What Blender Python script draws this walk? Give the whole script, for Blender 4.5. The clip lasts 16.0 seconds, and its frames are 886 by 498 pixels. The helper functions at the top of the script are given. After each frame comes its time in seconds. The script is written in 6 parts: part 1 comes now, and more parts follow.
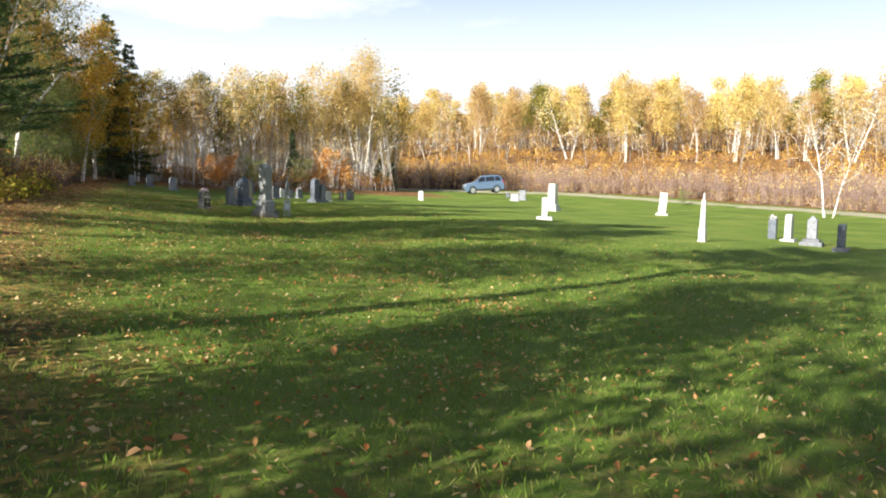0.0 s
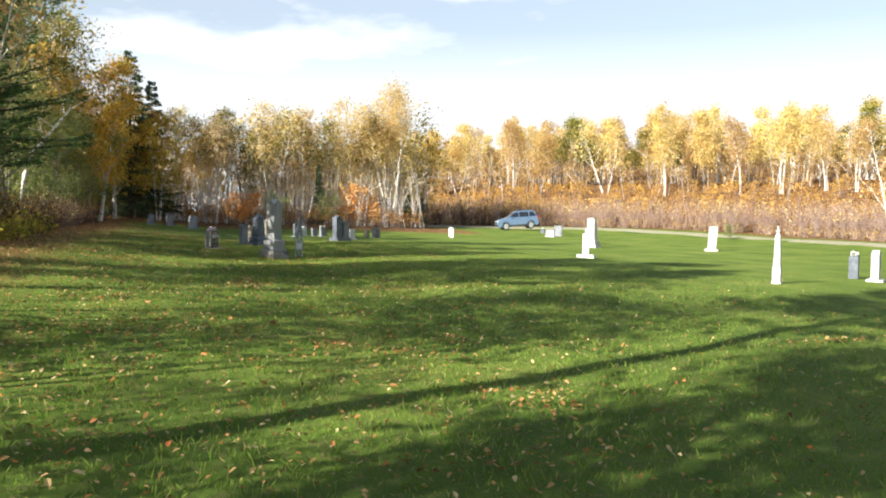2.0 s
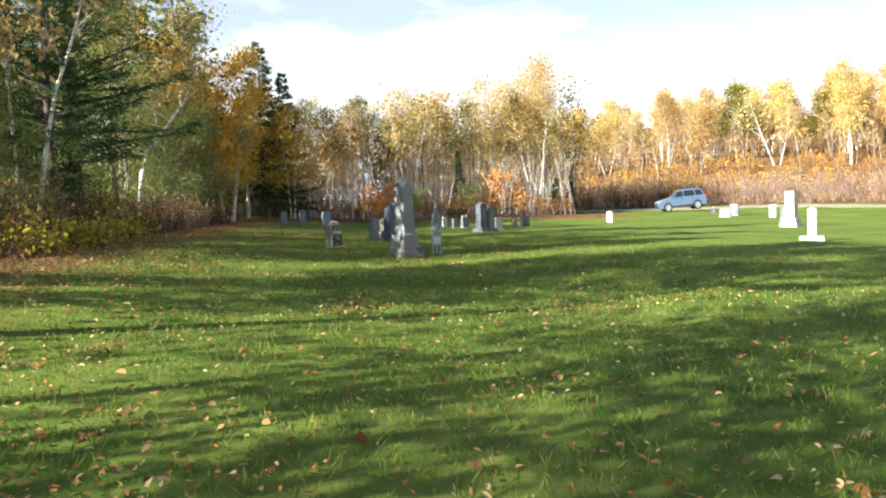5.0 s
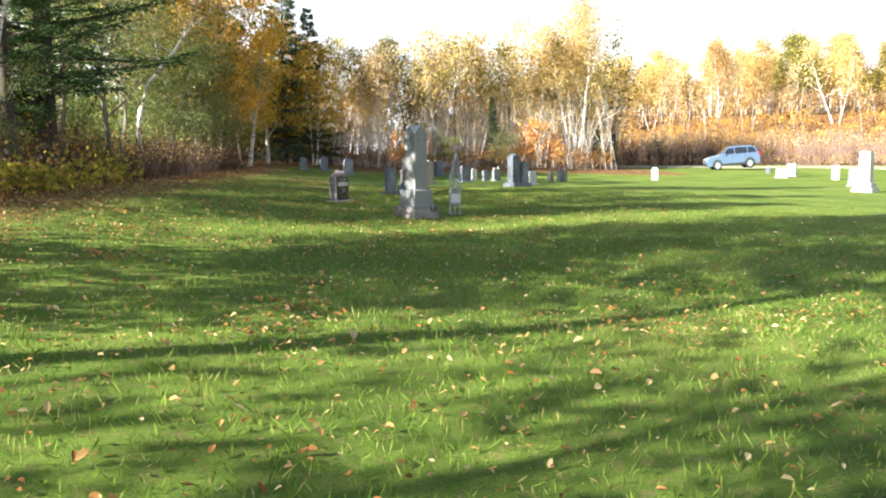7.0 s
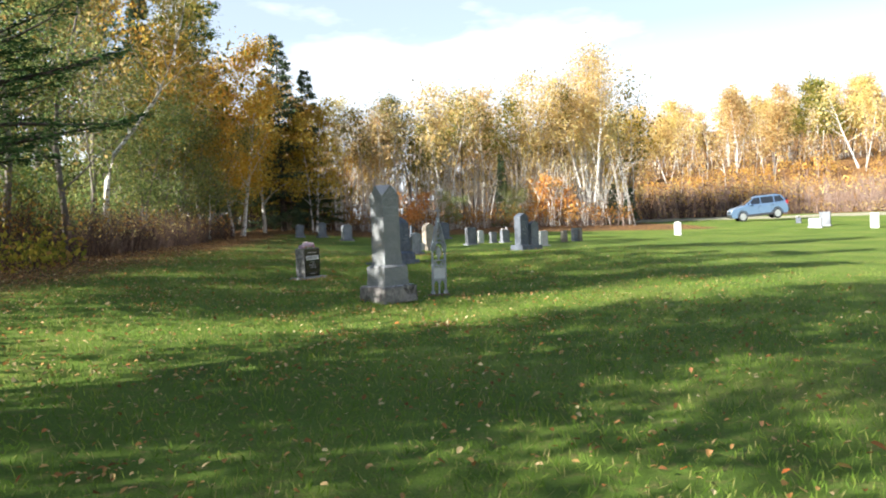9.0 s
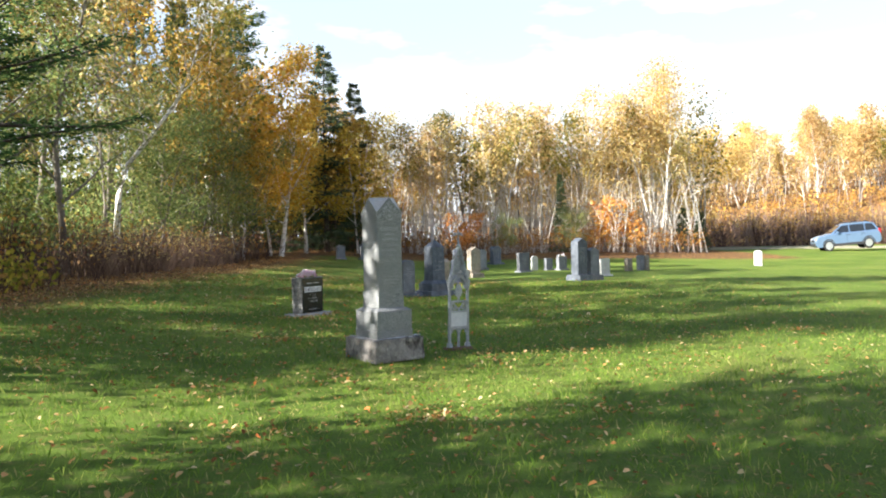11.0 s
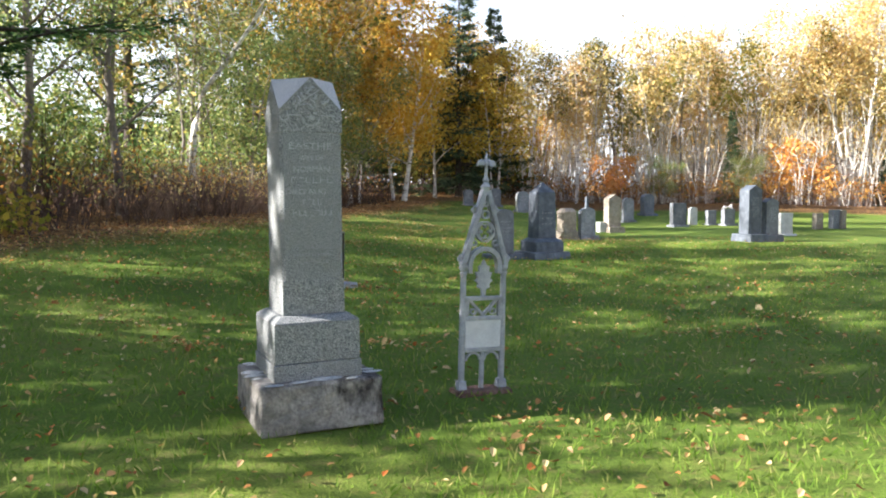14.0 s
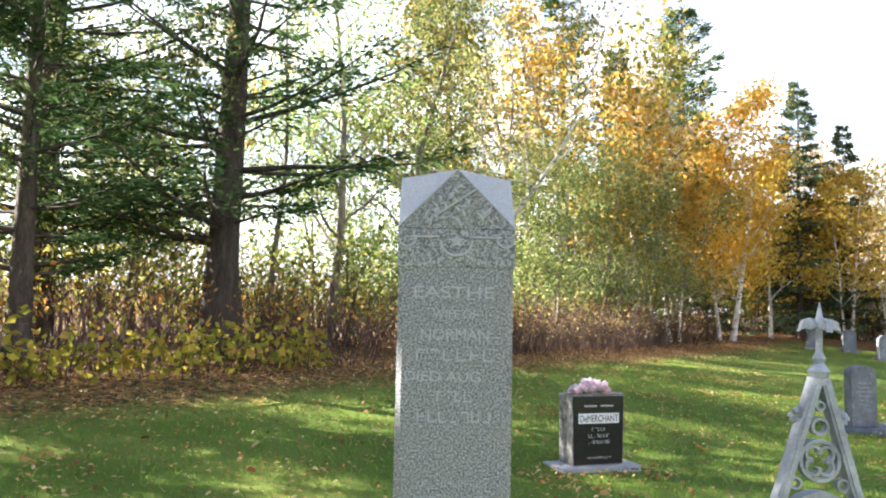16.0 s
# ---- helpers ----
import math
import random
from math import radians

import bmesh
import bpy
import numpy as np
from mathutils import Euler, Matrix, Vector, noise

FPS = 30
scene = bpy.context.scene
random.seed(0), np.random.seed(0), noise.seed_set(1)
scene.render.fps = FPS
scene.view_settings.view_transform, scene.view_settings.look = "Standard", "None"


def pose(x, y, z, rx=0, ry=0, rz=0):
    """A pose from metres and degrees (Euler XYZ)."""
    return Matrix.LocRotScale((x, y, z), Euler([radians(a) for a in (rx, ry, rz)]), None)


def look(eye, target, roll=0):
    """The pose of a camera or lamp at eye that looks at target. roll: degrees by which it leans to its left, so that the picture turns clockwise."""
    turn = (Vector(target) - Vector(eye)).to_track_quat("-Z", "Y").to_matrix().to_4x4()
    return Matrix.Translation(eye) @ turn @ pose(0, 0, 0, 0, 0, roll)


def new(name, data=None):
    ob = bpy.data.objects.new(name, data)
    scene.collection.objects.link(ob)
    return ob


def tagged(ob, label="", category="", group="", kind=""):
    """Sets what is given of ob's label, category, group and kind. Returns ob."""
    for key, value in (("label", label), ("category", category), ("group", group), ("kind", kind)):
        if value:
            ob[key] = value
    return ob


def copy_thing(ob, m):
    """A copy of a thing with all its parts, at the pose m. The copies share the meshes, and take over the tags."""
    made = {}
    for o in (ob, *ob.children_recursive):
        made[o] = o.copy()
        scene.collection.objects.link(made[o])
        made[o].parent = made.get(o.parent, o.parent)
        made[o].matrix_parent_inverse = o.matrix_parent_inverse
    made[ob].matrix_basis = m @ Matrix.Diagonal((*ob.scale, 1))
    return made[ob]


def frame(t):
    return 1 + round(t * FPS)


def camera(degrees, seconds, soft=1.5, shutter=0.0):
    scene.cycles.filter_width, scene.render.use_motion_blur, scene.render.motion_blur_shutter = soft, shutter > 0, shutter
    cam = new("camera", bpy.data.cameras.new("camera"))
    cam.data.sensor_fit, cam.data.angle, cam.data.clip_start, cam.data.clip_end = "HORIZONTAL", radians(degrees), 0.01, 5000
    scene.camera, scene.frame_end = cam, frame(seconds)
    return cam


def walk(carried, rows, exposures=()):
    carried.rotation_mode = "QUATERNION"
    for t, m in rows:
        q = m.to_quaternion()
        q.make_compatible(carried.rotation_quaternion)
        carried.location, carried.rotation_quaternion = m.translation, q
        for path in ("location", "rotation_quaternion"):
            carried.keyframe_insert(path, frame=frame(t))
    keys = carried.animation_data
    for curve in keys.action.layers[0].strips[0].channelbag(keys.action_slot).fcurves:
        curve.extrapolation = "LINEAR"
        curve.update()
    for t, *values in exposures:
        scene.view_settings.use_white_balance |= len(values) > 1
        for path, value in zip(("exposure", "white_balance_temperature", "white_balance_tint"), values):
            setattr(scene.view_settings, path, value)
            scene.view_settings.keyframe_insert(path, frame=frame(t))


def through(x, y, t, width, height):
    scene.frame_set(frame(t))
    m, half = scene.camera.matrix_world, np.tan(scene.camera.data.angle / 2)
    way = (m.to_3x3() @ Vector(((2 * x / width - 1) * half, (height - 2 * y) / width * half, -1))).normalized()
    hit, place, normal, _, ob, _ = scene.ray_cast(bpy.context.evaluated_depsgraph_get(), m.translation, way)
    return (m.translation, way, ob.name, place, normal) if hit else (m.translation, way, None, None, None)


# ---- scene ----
cam = camera(59.4, 16.0, 2.0)
PATH = [
    (0, (-4.013, -29.107, 1.591), (-3.306, -27.245, 1.409), 1.3),
    (0.5, (-3.861, -28.525, 1.518), (-3.056, -26.703, 1.338), 3.6),
    (1, (-3.496, -27.653, 1.593), (-2.888, -25.752, 1.458), 2.4),
    (1.5, (-3.104, -26.887, 1.553), (-2.408, -25.02, 1.373), 3.9),
    (2, (-2.744, -26.154, 1.535), (-2.118, -24.257, 1.445), 0.7),
    (2.5, (-2.544, -25.357, 1.499), (-1.976, -23.44, 1.45), 6.6),
    (3, (-2.249, -24.177, 1.539), (-1.834, -22.221, 1.497), 4.0),
    (3.5, (-2.129, -23.065, 1.482), (-1.766, -21.101, 1.385), 0.5),
    (4, (-2.097, -21.999, 1.366), (-1.756, -20.031, 1.251), 0.1),
    (4.2, (-2.033, -21.578, 1.35), (-1.732, -19.602, 1.285), -1.6),
    (6.3, (-1.256, -17.815, 1.255), (-1.051, -15.84, 1.022), -1.5),
    (6.5, (-1.14, -17.48, 1.265), (-0.961, -15.502, 1.026), -1.6),
    (7, (-0.959, -16.562, 1.318), (-0.777, -14.584, 1.08), -0.4),
    (7.5, (-0.752, -15.698, 1.34), (-0.587, -13.705, 1.329), -1.4),
    (8, (-0.49, -14.852, 1.281), (-0.35, -12.858, 1.253), -1.6),
    (8.5, (-0.225, -13.935, 1.348), (-0.041, -11.945, 1.284), -2.7),
    (8.7, (-0.111, -13.604, 1.377), (0.046, -11.612, 1.289), -2.8),
    (10.8, (0.745, -9.839, 1.413), (0.843, -7.842, 1.394), -1.8),
    (11, (0.818, -9.466, 1.418), (0.802, -7.466, 1.396), -1.4),
    (11.5, (1.027, -8.631, 1.435), (0.942, -6.633, 1.375), 0.2),
    (12, (1.269, -7.691, 1.444), (1.044, -5.704, 1.397), -0.1),
    (12.5, (1.451, -6.771, 1.383), (1.155, -4.794, 1.31), 3.1),
    (13, (1.545, -5.797, 1.389), (1.292, -3.816, 1.292), -1.2),
    (13.5, (1.674, -5.052, 1.341), (1.308, -3.09, 1.223), -0.3),
    (14, (1.753, -4.254, 1.33), (1.328, -2.306, 1.176), -0.3),
    (14.5, (1.825, -3.485, 1.383), (1.056, -1.641, 1.302), 0.1),
    (15, (1.692, -2.843, 1.422), (0.774, -1.066, 1.435), 3.3),
    (15.5, (1.551, -2.331, 1.458), (0.474, -0.65, 1.589), 1.4),
    (16, (1.462, -2.074, 1.495), (0.289, -0.463, 1.672), 1.2),
]
walk(cam, [(t, look(eye, target, roll)) for t, eye, target, roll in PATH],
     [(0, 1.42, 6350, 9), (1.5, 1.42, 6350, 9), (2.5, 1.58, 6350, 7), (3.1, 1.45, 6250, 5), (4.2, 1.5, 6250, 7), (6.5, 2.15, 6250, 9), (7.3, 2.15, 6250, 9), (8.0, 1.8, 6100, 9), (8.5, 1.75, 6050, 9), (11, 2.0, 6200, 10), (13, 2.15, 6100, 11), (14.0, 2.2, 6100, 12), (14.5, 2.58, 6200, 12), (16, 2.85, 6250, 13)])

# ---- light ----
SUN_DIR = Vector((-0.92, -0.39, 0.0)).normalized()
SUN_ELEV = radians(27)
world = bpy.data.worlds.new("sky")
scene.world = world
world.use_nodes = True
wn, wl = world.node_tree.nodes, world.node_tree.links
wn.clear()
w_out = wn.new("ShaderNodeOutputWorld")
w_bg = wn.new("ShaderNodeBackground")
w_sky = wn.new("ShaderNodeTexSky")
w_sky.sky_type = "NISHITA"
w_sky.sun_disc = False
w_sky.sun_elevation = SUN_ELEV
w_sky.sun_rotation = math.atan2(SUN_DIR.x, SUN_DIR.y)
w_sky.air_density, w_sky.dust_density = 1.0, 0.6
w_co = wn.new("ShaderNodeTexCoord")
w_map = wn.new("ShaderNodeMapping")
w_map.inputs["Scale"].default_value = (1.0, 1.0, 3.2)
w_noise = wn.new("ShaderNodeTexNoise")
w_noise.inputs["Scale"].default_value = 2.6
w_noise.inputs["Detail"].default_value = 7
w_noise.inputs["Roughness"].default_value = 0.52
w_ramp = wn.new("ShaderNodeValToRGB")
w_ramp.color_ramp.elements[0].position, w_ramp.color_ramp.elements[1].position = 0.45, 0.60
w_sep = wn.new("ShaderNodeSeparateXYZ")
w_low = wn.new("ShaderNodeMapRange")
w_low.inputs["From Min"].default_value, w_low.inputs["From Max"].default_value = 0.29, 0.12
w_max = wn.new("ShaderNodeMath")
w_max.operation = "MAXIMUM"
w_mix = wn.new("ShaderNodeMix")
w_mix.data_type = "RGBA"
w_mix.inputs["B"].default_value = (7.6, 7.8, 8.0, 1)
wl.new(w_co.outputs["Generated"], w_map.inputs["Vector"])
wl.new(w_map.outputs[0], w_noise.inputs["Vector"])
wl.new(w_noise.outputs["Fac"], w_ramp.inputs["Fac"])
wl.new(w_co.outputs["Generated"], w_sep.inputs[0])
wl.new(w_sep.outputs["Z"], w_low.inputs["Value"])
w_high = wn.new("ShaderNodeMapRange")
w_high.inputs["From Min"].default_value, w_high.inputs["From Max"].default_value = 0.52, 0.38
w_haze = wn.new("ShaderNodeMath")
w_haze.operation = "MAXIMUM"
w_haze.inputs[1].default_value = 0.38
w_mul = wn.new("ShaderNodeMath")
w_mul.operation = "MULTIPLY"
wl.new(w_sep.outputs["Z"], w_high.inputs["Value"])
wl.new(w_ramp.outputs["Color"], w_haze.inputs[0])
wl.new(w_haze.outputs[0], w_mul.inputs[0])
wl.new(w_high.outputs[0], w_mul.inputs[1])
wl.new(w_mul.outputs[0], w_max.inputs[0])
wl.new(w_low.outputs[0], w_max.inputs[1])
wl.new(w_max.outputs[0], w_mix.inputs["Factor"])
wl.new(w_sky.outputs[0], w_mix.inputs["A"])
wl.new(w_mix.outputs["Result"], w_bg.inputs["Color"])
w_bg.inputs["Strength"].default_value = 0.056
wl.new(w_bg.outputs[0], w_out.inputs["Surface"])

sun = new("sun", bpy.data.lights.new("sun", "SUN"))
sun.data.energy, sun.data.angle, sun.data.color = 5.0, radians(0.55), (1.0, 0.93, 0.82)
sun.matrix_world = look(SUN_DIR * 50 + Vector((0, 0, 50 * math.tan(SUN_ELEV))), (0, 0, 0))


# ---- materials ----
def lin(hexcol):
    c = [int(hexcol[i:i + 2], 16) / 255 for i in (0, 2, 4)]
    return tuple(v / 12.92 if v <= 0.04045 else ((v + 0.055) / 1.055) ** 2.4 for v in c) + (1,)


def rgba(c):
    return (*c, 1) if len(c) == 3 else tuple(c)


def start_mat(name):
    m = bpy.data.materials.new(name)
    m.use_nodes = True
    m.node_tree.nodes.clear()
    return m, m.node_tree.nodes, m.node_tree.links


def noise_node(n, l, scale, detail=5, stretch=(1, 1, 1), rough=0.6):
    co, mp, tx = n.new("ShaderNodeTexCoord"), n.new("ShaderNodeMapping"), n.new("ShaderNodeTexNoise")
    mp.inputs["Scale"].default_value = stretch
    tx.inputs["Scale"].default_value, tx.inputs["Detail"].default_value = scale, detail
    tx.inputs["Roughness"].default_value = rough
    l.new(co.outputs["Object"], mp.inputs[0])
    l.new(mp.outputs[0], tx.inputs["Vector"])
    return tx


def ramp_node(n, stops):
    r = n.new("ShaderNodeValToRGB")
    while len(r.color_ramp.elements) < len(stops):
        r.color_ramp.elements.new(0.5)
    for e, (p, c) in zip(r.color_ramp.elements, stops):
        e.position, e.color = p, rgba(c)
    return r


def mixcol(n, l, fac, a, b, blend="MIX"):
    m = n.new("ShaderNodeMix")
    m.data_type, m.blend_type = "RGBA", blend
    for key, v in (("Factor", fac), ("A", a), ("B", b)):
        if isinstance(v, (int, float)):
            m.inputs[key].default_value = v
        elif isinstance(v, tuple):
            m.inputs[key].default_value = rgba(v)
        else:
            l.new(v, m.inputs[key])
    return m.outputs["Result"]


def surface(name, stops, scale, fine=None, rough=0.8, bump=0.3, bump_scale=None, metal=0.0, spec=0.3,
            stretch=(1, 1, 1), speck=0.35, vary=0.0, stain=None):
    """Two noises for colour, one for relief; stain: (colour, scale, from, to)."""
    m, n, l = start_mat(name)
    out, bs = n.new("ShaderNodeOutputMaterial"), n.new("ShaderNodeBsdfPrincipled")
    big = noise_node(n, l, scale, 6, stretch)
    r = ramp_node(n, stops)
    l.new(big.outputs["Fac"], r.inputs["Fac"])
    col = r.outputs["Color"]
    small = noise_node(n, l, fine or scale * 9, 4, stretch, 0.7)
    sr = ramp_node(n, [(0.3, (1 - speck,) * 3), (0.7, (1 + speck * 0.6,) * 3)])
    l.new(small.outputs["Fac"], sr.inputs["Fac"])
    col = mixcol(n, l, 1.0, col, sr.outputs["Color"], "MULTIPLY")
    if stain:
        c, s, a, b = stain
        st = noise_node(n, l, s, 8, (1, 1, 0.6), 0.7)
        mr = n.new("ShaderNodeMapRange")
        mr.inputs["From Min"].default_value, mr.inputs["From Max"].default_value = a, b
        l.new(st.outputs["Fac"], mr.inputs["Value"])
        col = mixcol(n, l, mr.outputs[0], col, c)
    if vary:
        oi, hs = n.new("ShaderNodeObjectInfo"), n.new("ShaderNodeHueSaturation")
        mr = n.new("ShaderNodeMapRange")
        mr.inputs["To Min"].default_value, mr.inputs["To Max"].default_value = 1 - vary, 1 + vary
        l.new(oi.outputs["Random"], mr.inputs["Value"])
        l.new(mr.outputs[0], hs.inputs["Value"])
        l.new(col, hs.inputs["Color"])
        col = hs.outputs["Color"]
    l.new(col, bs.inputs["Base Color"])
    bs.inputs["Roughness"].default_value, bs.inputs["Metallic"].default_value = rough, metal
    bs.inputs["Specular IOR Level"].default_value = spec
    if bump:
        bn = noise_node(n, l, bump_scale or scale * 12, 6, stretch, 0.65)
        bp = n.new("ShaderNodeBump")
        bp.inputs["Strength"].default_value, bp.inputs["Distance"].default_value = bump, 0.02
        l.new(bn.outputs["Fac"], bp.inputs["Height"])
        l.new(bp.outputs[0], bs.inputs["Normal"])
    l.new(bs.outputs[0], out.inputs["Surface"])
    return m


def foliage(name, stops, through=0.45, hue=0.02, val=0.25):
    """Leaf material: colour by leaf, tone by plant, light that passes through."""
    m, n, l = start_mat(name)
    out = n.new("ShaderNodeOutputMaterial")
    geo, r = n.new("ShaderNodeNewGeometry"), ramp_node(n, stops)
    l.new(geo.outputs["Random Per Island"], r.inputs["Fac"])
    oi, hs = n.new("ShaderNodeObjectInfo"), n.new("ShaderNodeHueSaturation")
    for key, lo, hi in (("Hue", 0.5 - hue, 0.5 + hue), ("Value", 1 - val, 1 + val)):
        mr = n.new("ShaderNodeMapRange")
        mr.inputs["To Min"].default_value, mr.inputs["To Max"].default_value = lo, hi
        l.new(oi.outputs["Random"], mr.inputs["Value"])
        l.new(mr.outputs[0], hs.inputs[key])
    l.new(r.outputs["Color"], hs.inputs["Color"])
    d, t, mx = n.new("ShaderNodeBsdfDiffuse"), n.new("ShaderNodeBsdfTranslucent"), n.new("ShaderNodeMixShader")
    mx.inputs[0].default_value = through
    l.new(hs.outputs["Color"], d.inputs["Color"])
    l.new(hs.outputs["Color"], t.inputs["Color"])
    l.new(d.outputs[0], mx.inputs[1])
    l.new(t.outputs[0], mx.inputs[2])
    l.new(mx.outputs[0], out.inputs["Surface"])
    return m


def ground_material():
    m, n, l = start_mat("lawn")
    out, bs = n.new("ShaderNodeOutputMaterial"), n.new("ShaderNodeBsdfPrincipled")
    a = noise_node(n, l, 0.35, 5)
    b = noise_node(n, l, 9.0, 6, (1, 1, 1), 0.7)
    c = noise_node(n, l, 60.0, 5, (1, 1, 1), 0.75)
    green = ramp_node(n, [(0.30, (0.075, 0.13, 0.018)), (0.5, (0.13, 0.20, 0.03)), (0.72, (0.20, 0.24, 0.05))])
    l.new(a.outputs["Fac"], green.inputs["Fac"])
    dry = ramp_node(n, [(0.52, (0, 0, 0)), (0.72, (1, 1, 1))])
    l.new(b.outputs["Fac"], dry.inputs["Fac"])
    col = mixcol(n, l, dry.outputs["Color"], green.outputs["Color"], (0.22, 0.19, 0.075))
    fine = ramp_node(n, [(0.3, (0.5, 0.5, 0.45)), (0.7, (1.35, 1.35, 1.2))])
    l.new(c.outputs["Fac"], fine.inputs["Fac"])
    col = mixcol(n, l, 1.0, col, fine.outputs["Color"], "MULTIPLY")
    # leaf litter where the woods begin: the attribute is how far into the woods a place lies
    at = n.new("ShaderNodeAttribute")
    at.attribute_name = "litter"
    ln = noise_node(n, l, 1.3, 8, (1, 1, 1), 0.75)
    add = n.new("ShaderNodeMath")
    add.operation = "ADD"
    sub = n.new("ShaderNodeMapRange")
    sub.inputs["From Min"].default_value, sub.inputs["From Max"].default_value = 0.9, 1.3
    l.new(at.outputs["Fac"], add.inputs[0])
    l.new(ln.outputs["Fac"], add.inputs[1])
    l.new(add.outputs[0], sub.inputs["Value"])
    lit = ramp_node(n, [(0.25, (0.05, 0.03, 0.017)), (0.5, (0.16, 0.085, 0.035)), (0.75, (0.32, 0.17, 0.06))])
    vor = n.new("ShaderNodeTexVoronoi")
    vor.inputs["Scale"].default_value = 14
    co = n.new("ShaderNodeTexCoord")
    l.new(co.outputs["Object"], vor.inputs["Vector"])
    sp = n.new("ShaderNodeSeparateColor")
    l.new(vor.outputs["Color"], sp.inputs[0])
    l.new(sp.outputs[0], lit.inputs["Fac"])
    col = mixcol(n, l, sub.outputs[0], col, lit.outputs["Color"])
    l.new(col, bs.inputs["Base Color"])
    bs.inputs["Roughness"].default_value = 0.9
    bs.inputs["Specular IOR Level"].default_value = 0.15
    bp = n.new("ShaderNodeBump")
    bp.inputs["Strength"].default_value, bp.inputs["Distance"].default_value = 0.7, 0.03
    l.new(c.outputs["Fac"], bp.inputs["Height"])
    l.new(bp.outputs[0], bs.inputs["Normal"])
    l.new(bs.outputs[0], out.inputs["Surface"])
    return m


M_GROUND = ground_material()
M_GRASS = foliage("grass_blade", [(0, (0.09, 0.17, 0.02)), (0.45, (0.17, 0.27, 0.04)), (0.8, (0.25, 0.32, 0.06)), (1, (0.42, 0.36, 0.15))], 0.4, 0.0, 0.0)
M_FALLEN = foliage("fallen_leaf", [(0, (0.16, 0.07, 0.03)), (0.3, (0.34, 0.17, 0.06)), (0.6, (0.52, 0.33, 0.13)), (0.85, (0.62, 0.50, 0.28)), (1, (0.62, 0.18, 0.05))], 0.2, 0.0, 0.0)
M_BIRCH = surface("birch_bark", [(0.36, (0.10, 0.085, 0.07)), (0.47, (0.62, 0.58, 0.52)), (0.7, (0.80, 0.77, 0.72))], 2.2, 14, 0.8, 0.4, 30, stretch=(1, 1, 3.5), speck=0.3, vary=0.12)
M_BARK = surface("bark", [(0.3, (0.035, 0.027, 0.022)), (0.6, (0.10, 0.08, 0.065)), (0.8, (0.17, 0.15, 0.13))], 5, 30, 0.9, 0.9, 26, stretch=(1, 1, 0.22), speck=0.5, vary=0.2)
M_GREYBARK = surface("grey_bark", [(0.3, (0.12, 0.10, 0.085)), (0.6, (0.27, 0.235, 0.20)), (0.8, (0.40, 0.36, 0.32))], 3, 22, 0.9, 0.5, 26, stretch=(1, 1, 0.3), speck=0.4, vary=0.25)
M_STEM = surface("sapling_stem", [(0.3, (0.10, 0.06, 0.045)), (0.6, (0.25, 0.17, 0.125)), (0.8, (0.40, 0.30, 0.24))], 1.2, 10, 0.9, 0.2, 20, speck=0.4)
M_PALESTEM = surface("pale_sapling_stem", [(0.3, (0.24, 0.16, 0.125)), (0.6, (0.42, 0.31, 0.25)), (0.8, (0.55, 0.44, 0.37))], 0.6, 10, 0.9, 0.2, 20, speck=0.4)
M_DARKSTEM = surface("brown_stem", [(0.3, (0.045, 0.028, 0.022)), (0.6, (0.11, 0.07, 0.055)), (0.8, (0.20, 0.13, 0.10))], 1.2, 10, 0.9, 0.2, 20, speck=0.4)
L_GOLD = foliage("golden_leaf", [(0, (0.50, 0.27, 0.035)), (0.35, (0.68, 0.42, 0.06)), (0.7, (0.78, 0.55, 0.11)), (1, (0.60, 0.52, 0.13))], 0.55, 0.015, 0.2)
L_PALEGOLD = foliage("pale_gold_leaf", [(0, (0.46, 0.25, 0.06)), (0.4, (0.62, 0.40, 0.09)), (0.8, (0.70, 0.52, 0.14)), (1, (0.55, 0.46, 0.12))], 0.45, 0.015, 0.15)
# tan, paled somewhat in place of haze over the hillside woods
L_TAN = foliage("tan_leaf", [(0, (0.50, 0.33, 0.13)), (0.4, (0.64, 0.46, 0.19)), (0.75, (0.72, 0.57, 0.25)), (1, (0.58, 0.52, 0.21))], 0.5, 0.02, 0.22)
L_YGREEN = foliage("yellow_green_leaf", [(0, (0.11, 0.13, 0.03)), (0.4, (0.20, 0.20, 0.05)), (0.75, (0.34, 0.28, 0.07)), (1, (0.46, 0.33, 0.10))], 0.5, 0.025, 0.2)
L_BUSH = foliage("yellow_bush_leaf", [(0, (0.16, 0.19, 0.035)), (0.4, (0.34, 0.32, 0.05)), (0.75, (0.55, 0.45, 0.07)), (1, (0.40, 0.24, 0.08))], 0.5, 0.02, 0.15)
L_GREEN = foliage("green_leaf", [(0, (0.11, 0.17, 0.055)), (0.4, (0.19, 0.25, 0.085)), (0.75, (0.31, 0.34, 0.12)), (1, (0.48, 0.42, 0.15))], 0.55, 0.02, 0.2)
L_ORANGE = foliage("orange_leaf", [(0, (0.60, 0.27, 0.06)), (0.4, (0.78, 0.42, 0.11)), (0.8, (0.84, 0.52, 0.18)), (1, (0.80, 0.58, 0.24))], 0.45, 0.015, 0.1)
L_RUST = foliage("rust_leaf", [(0, (0.30, 0.15, 0.04)), (0.4, (0.50, 0.29, 0.06)), (0.8, (0.62, 0.42, 0.09)), (1, (0.52, 0.42, 0.10))], 0.5, 0.02, 0.2)
L_NEEDLE = foliage("spruce_needle", [(0, (0.045, 0.075, 0.045)), (0.5, (0.09, 0.13, 0.07)), (1, (0.16, 0.20, 0.10))], 0.4, 0.015, 0.25)
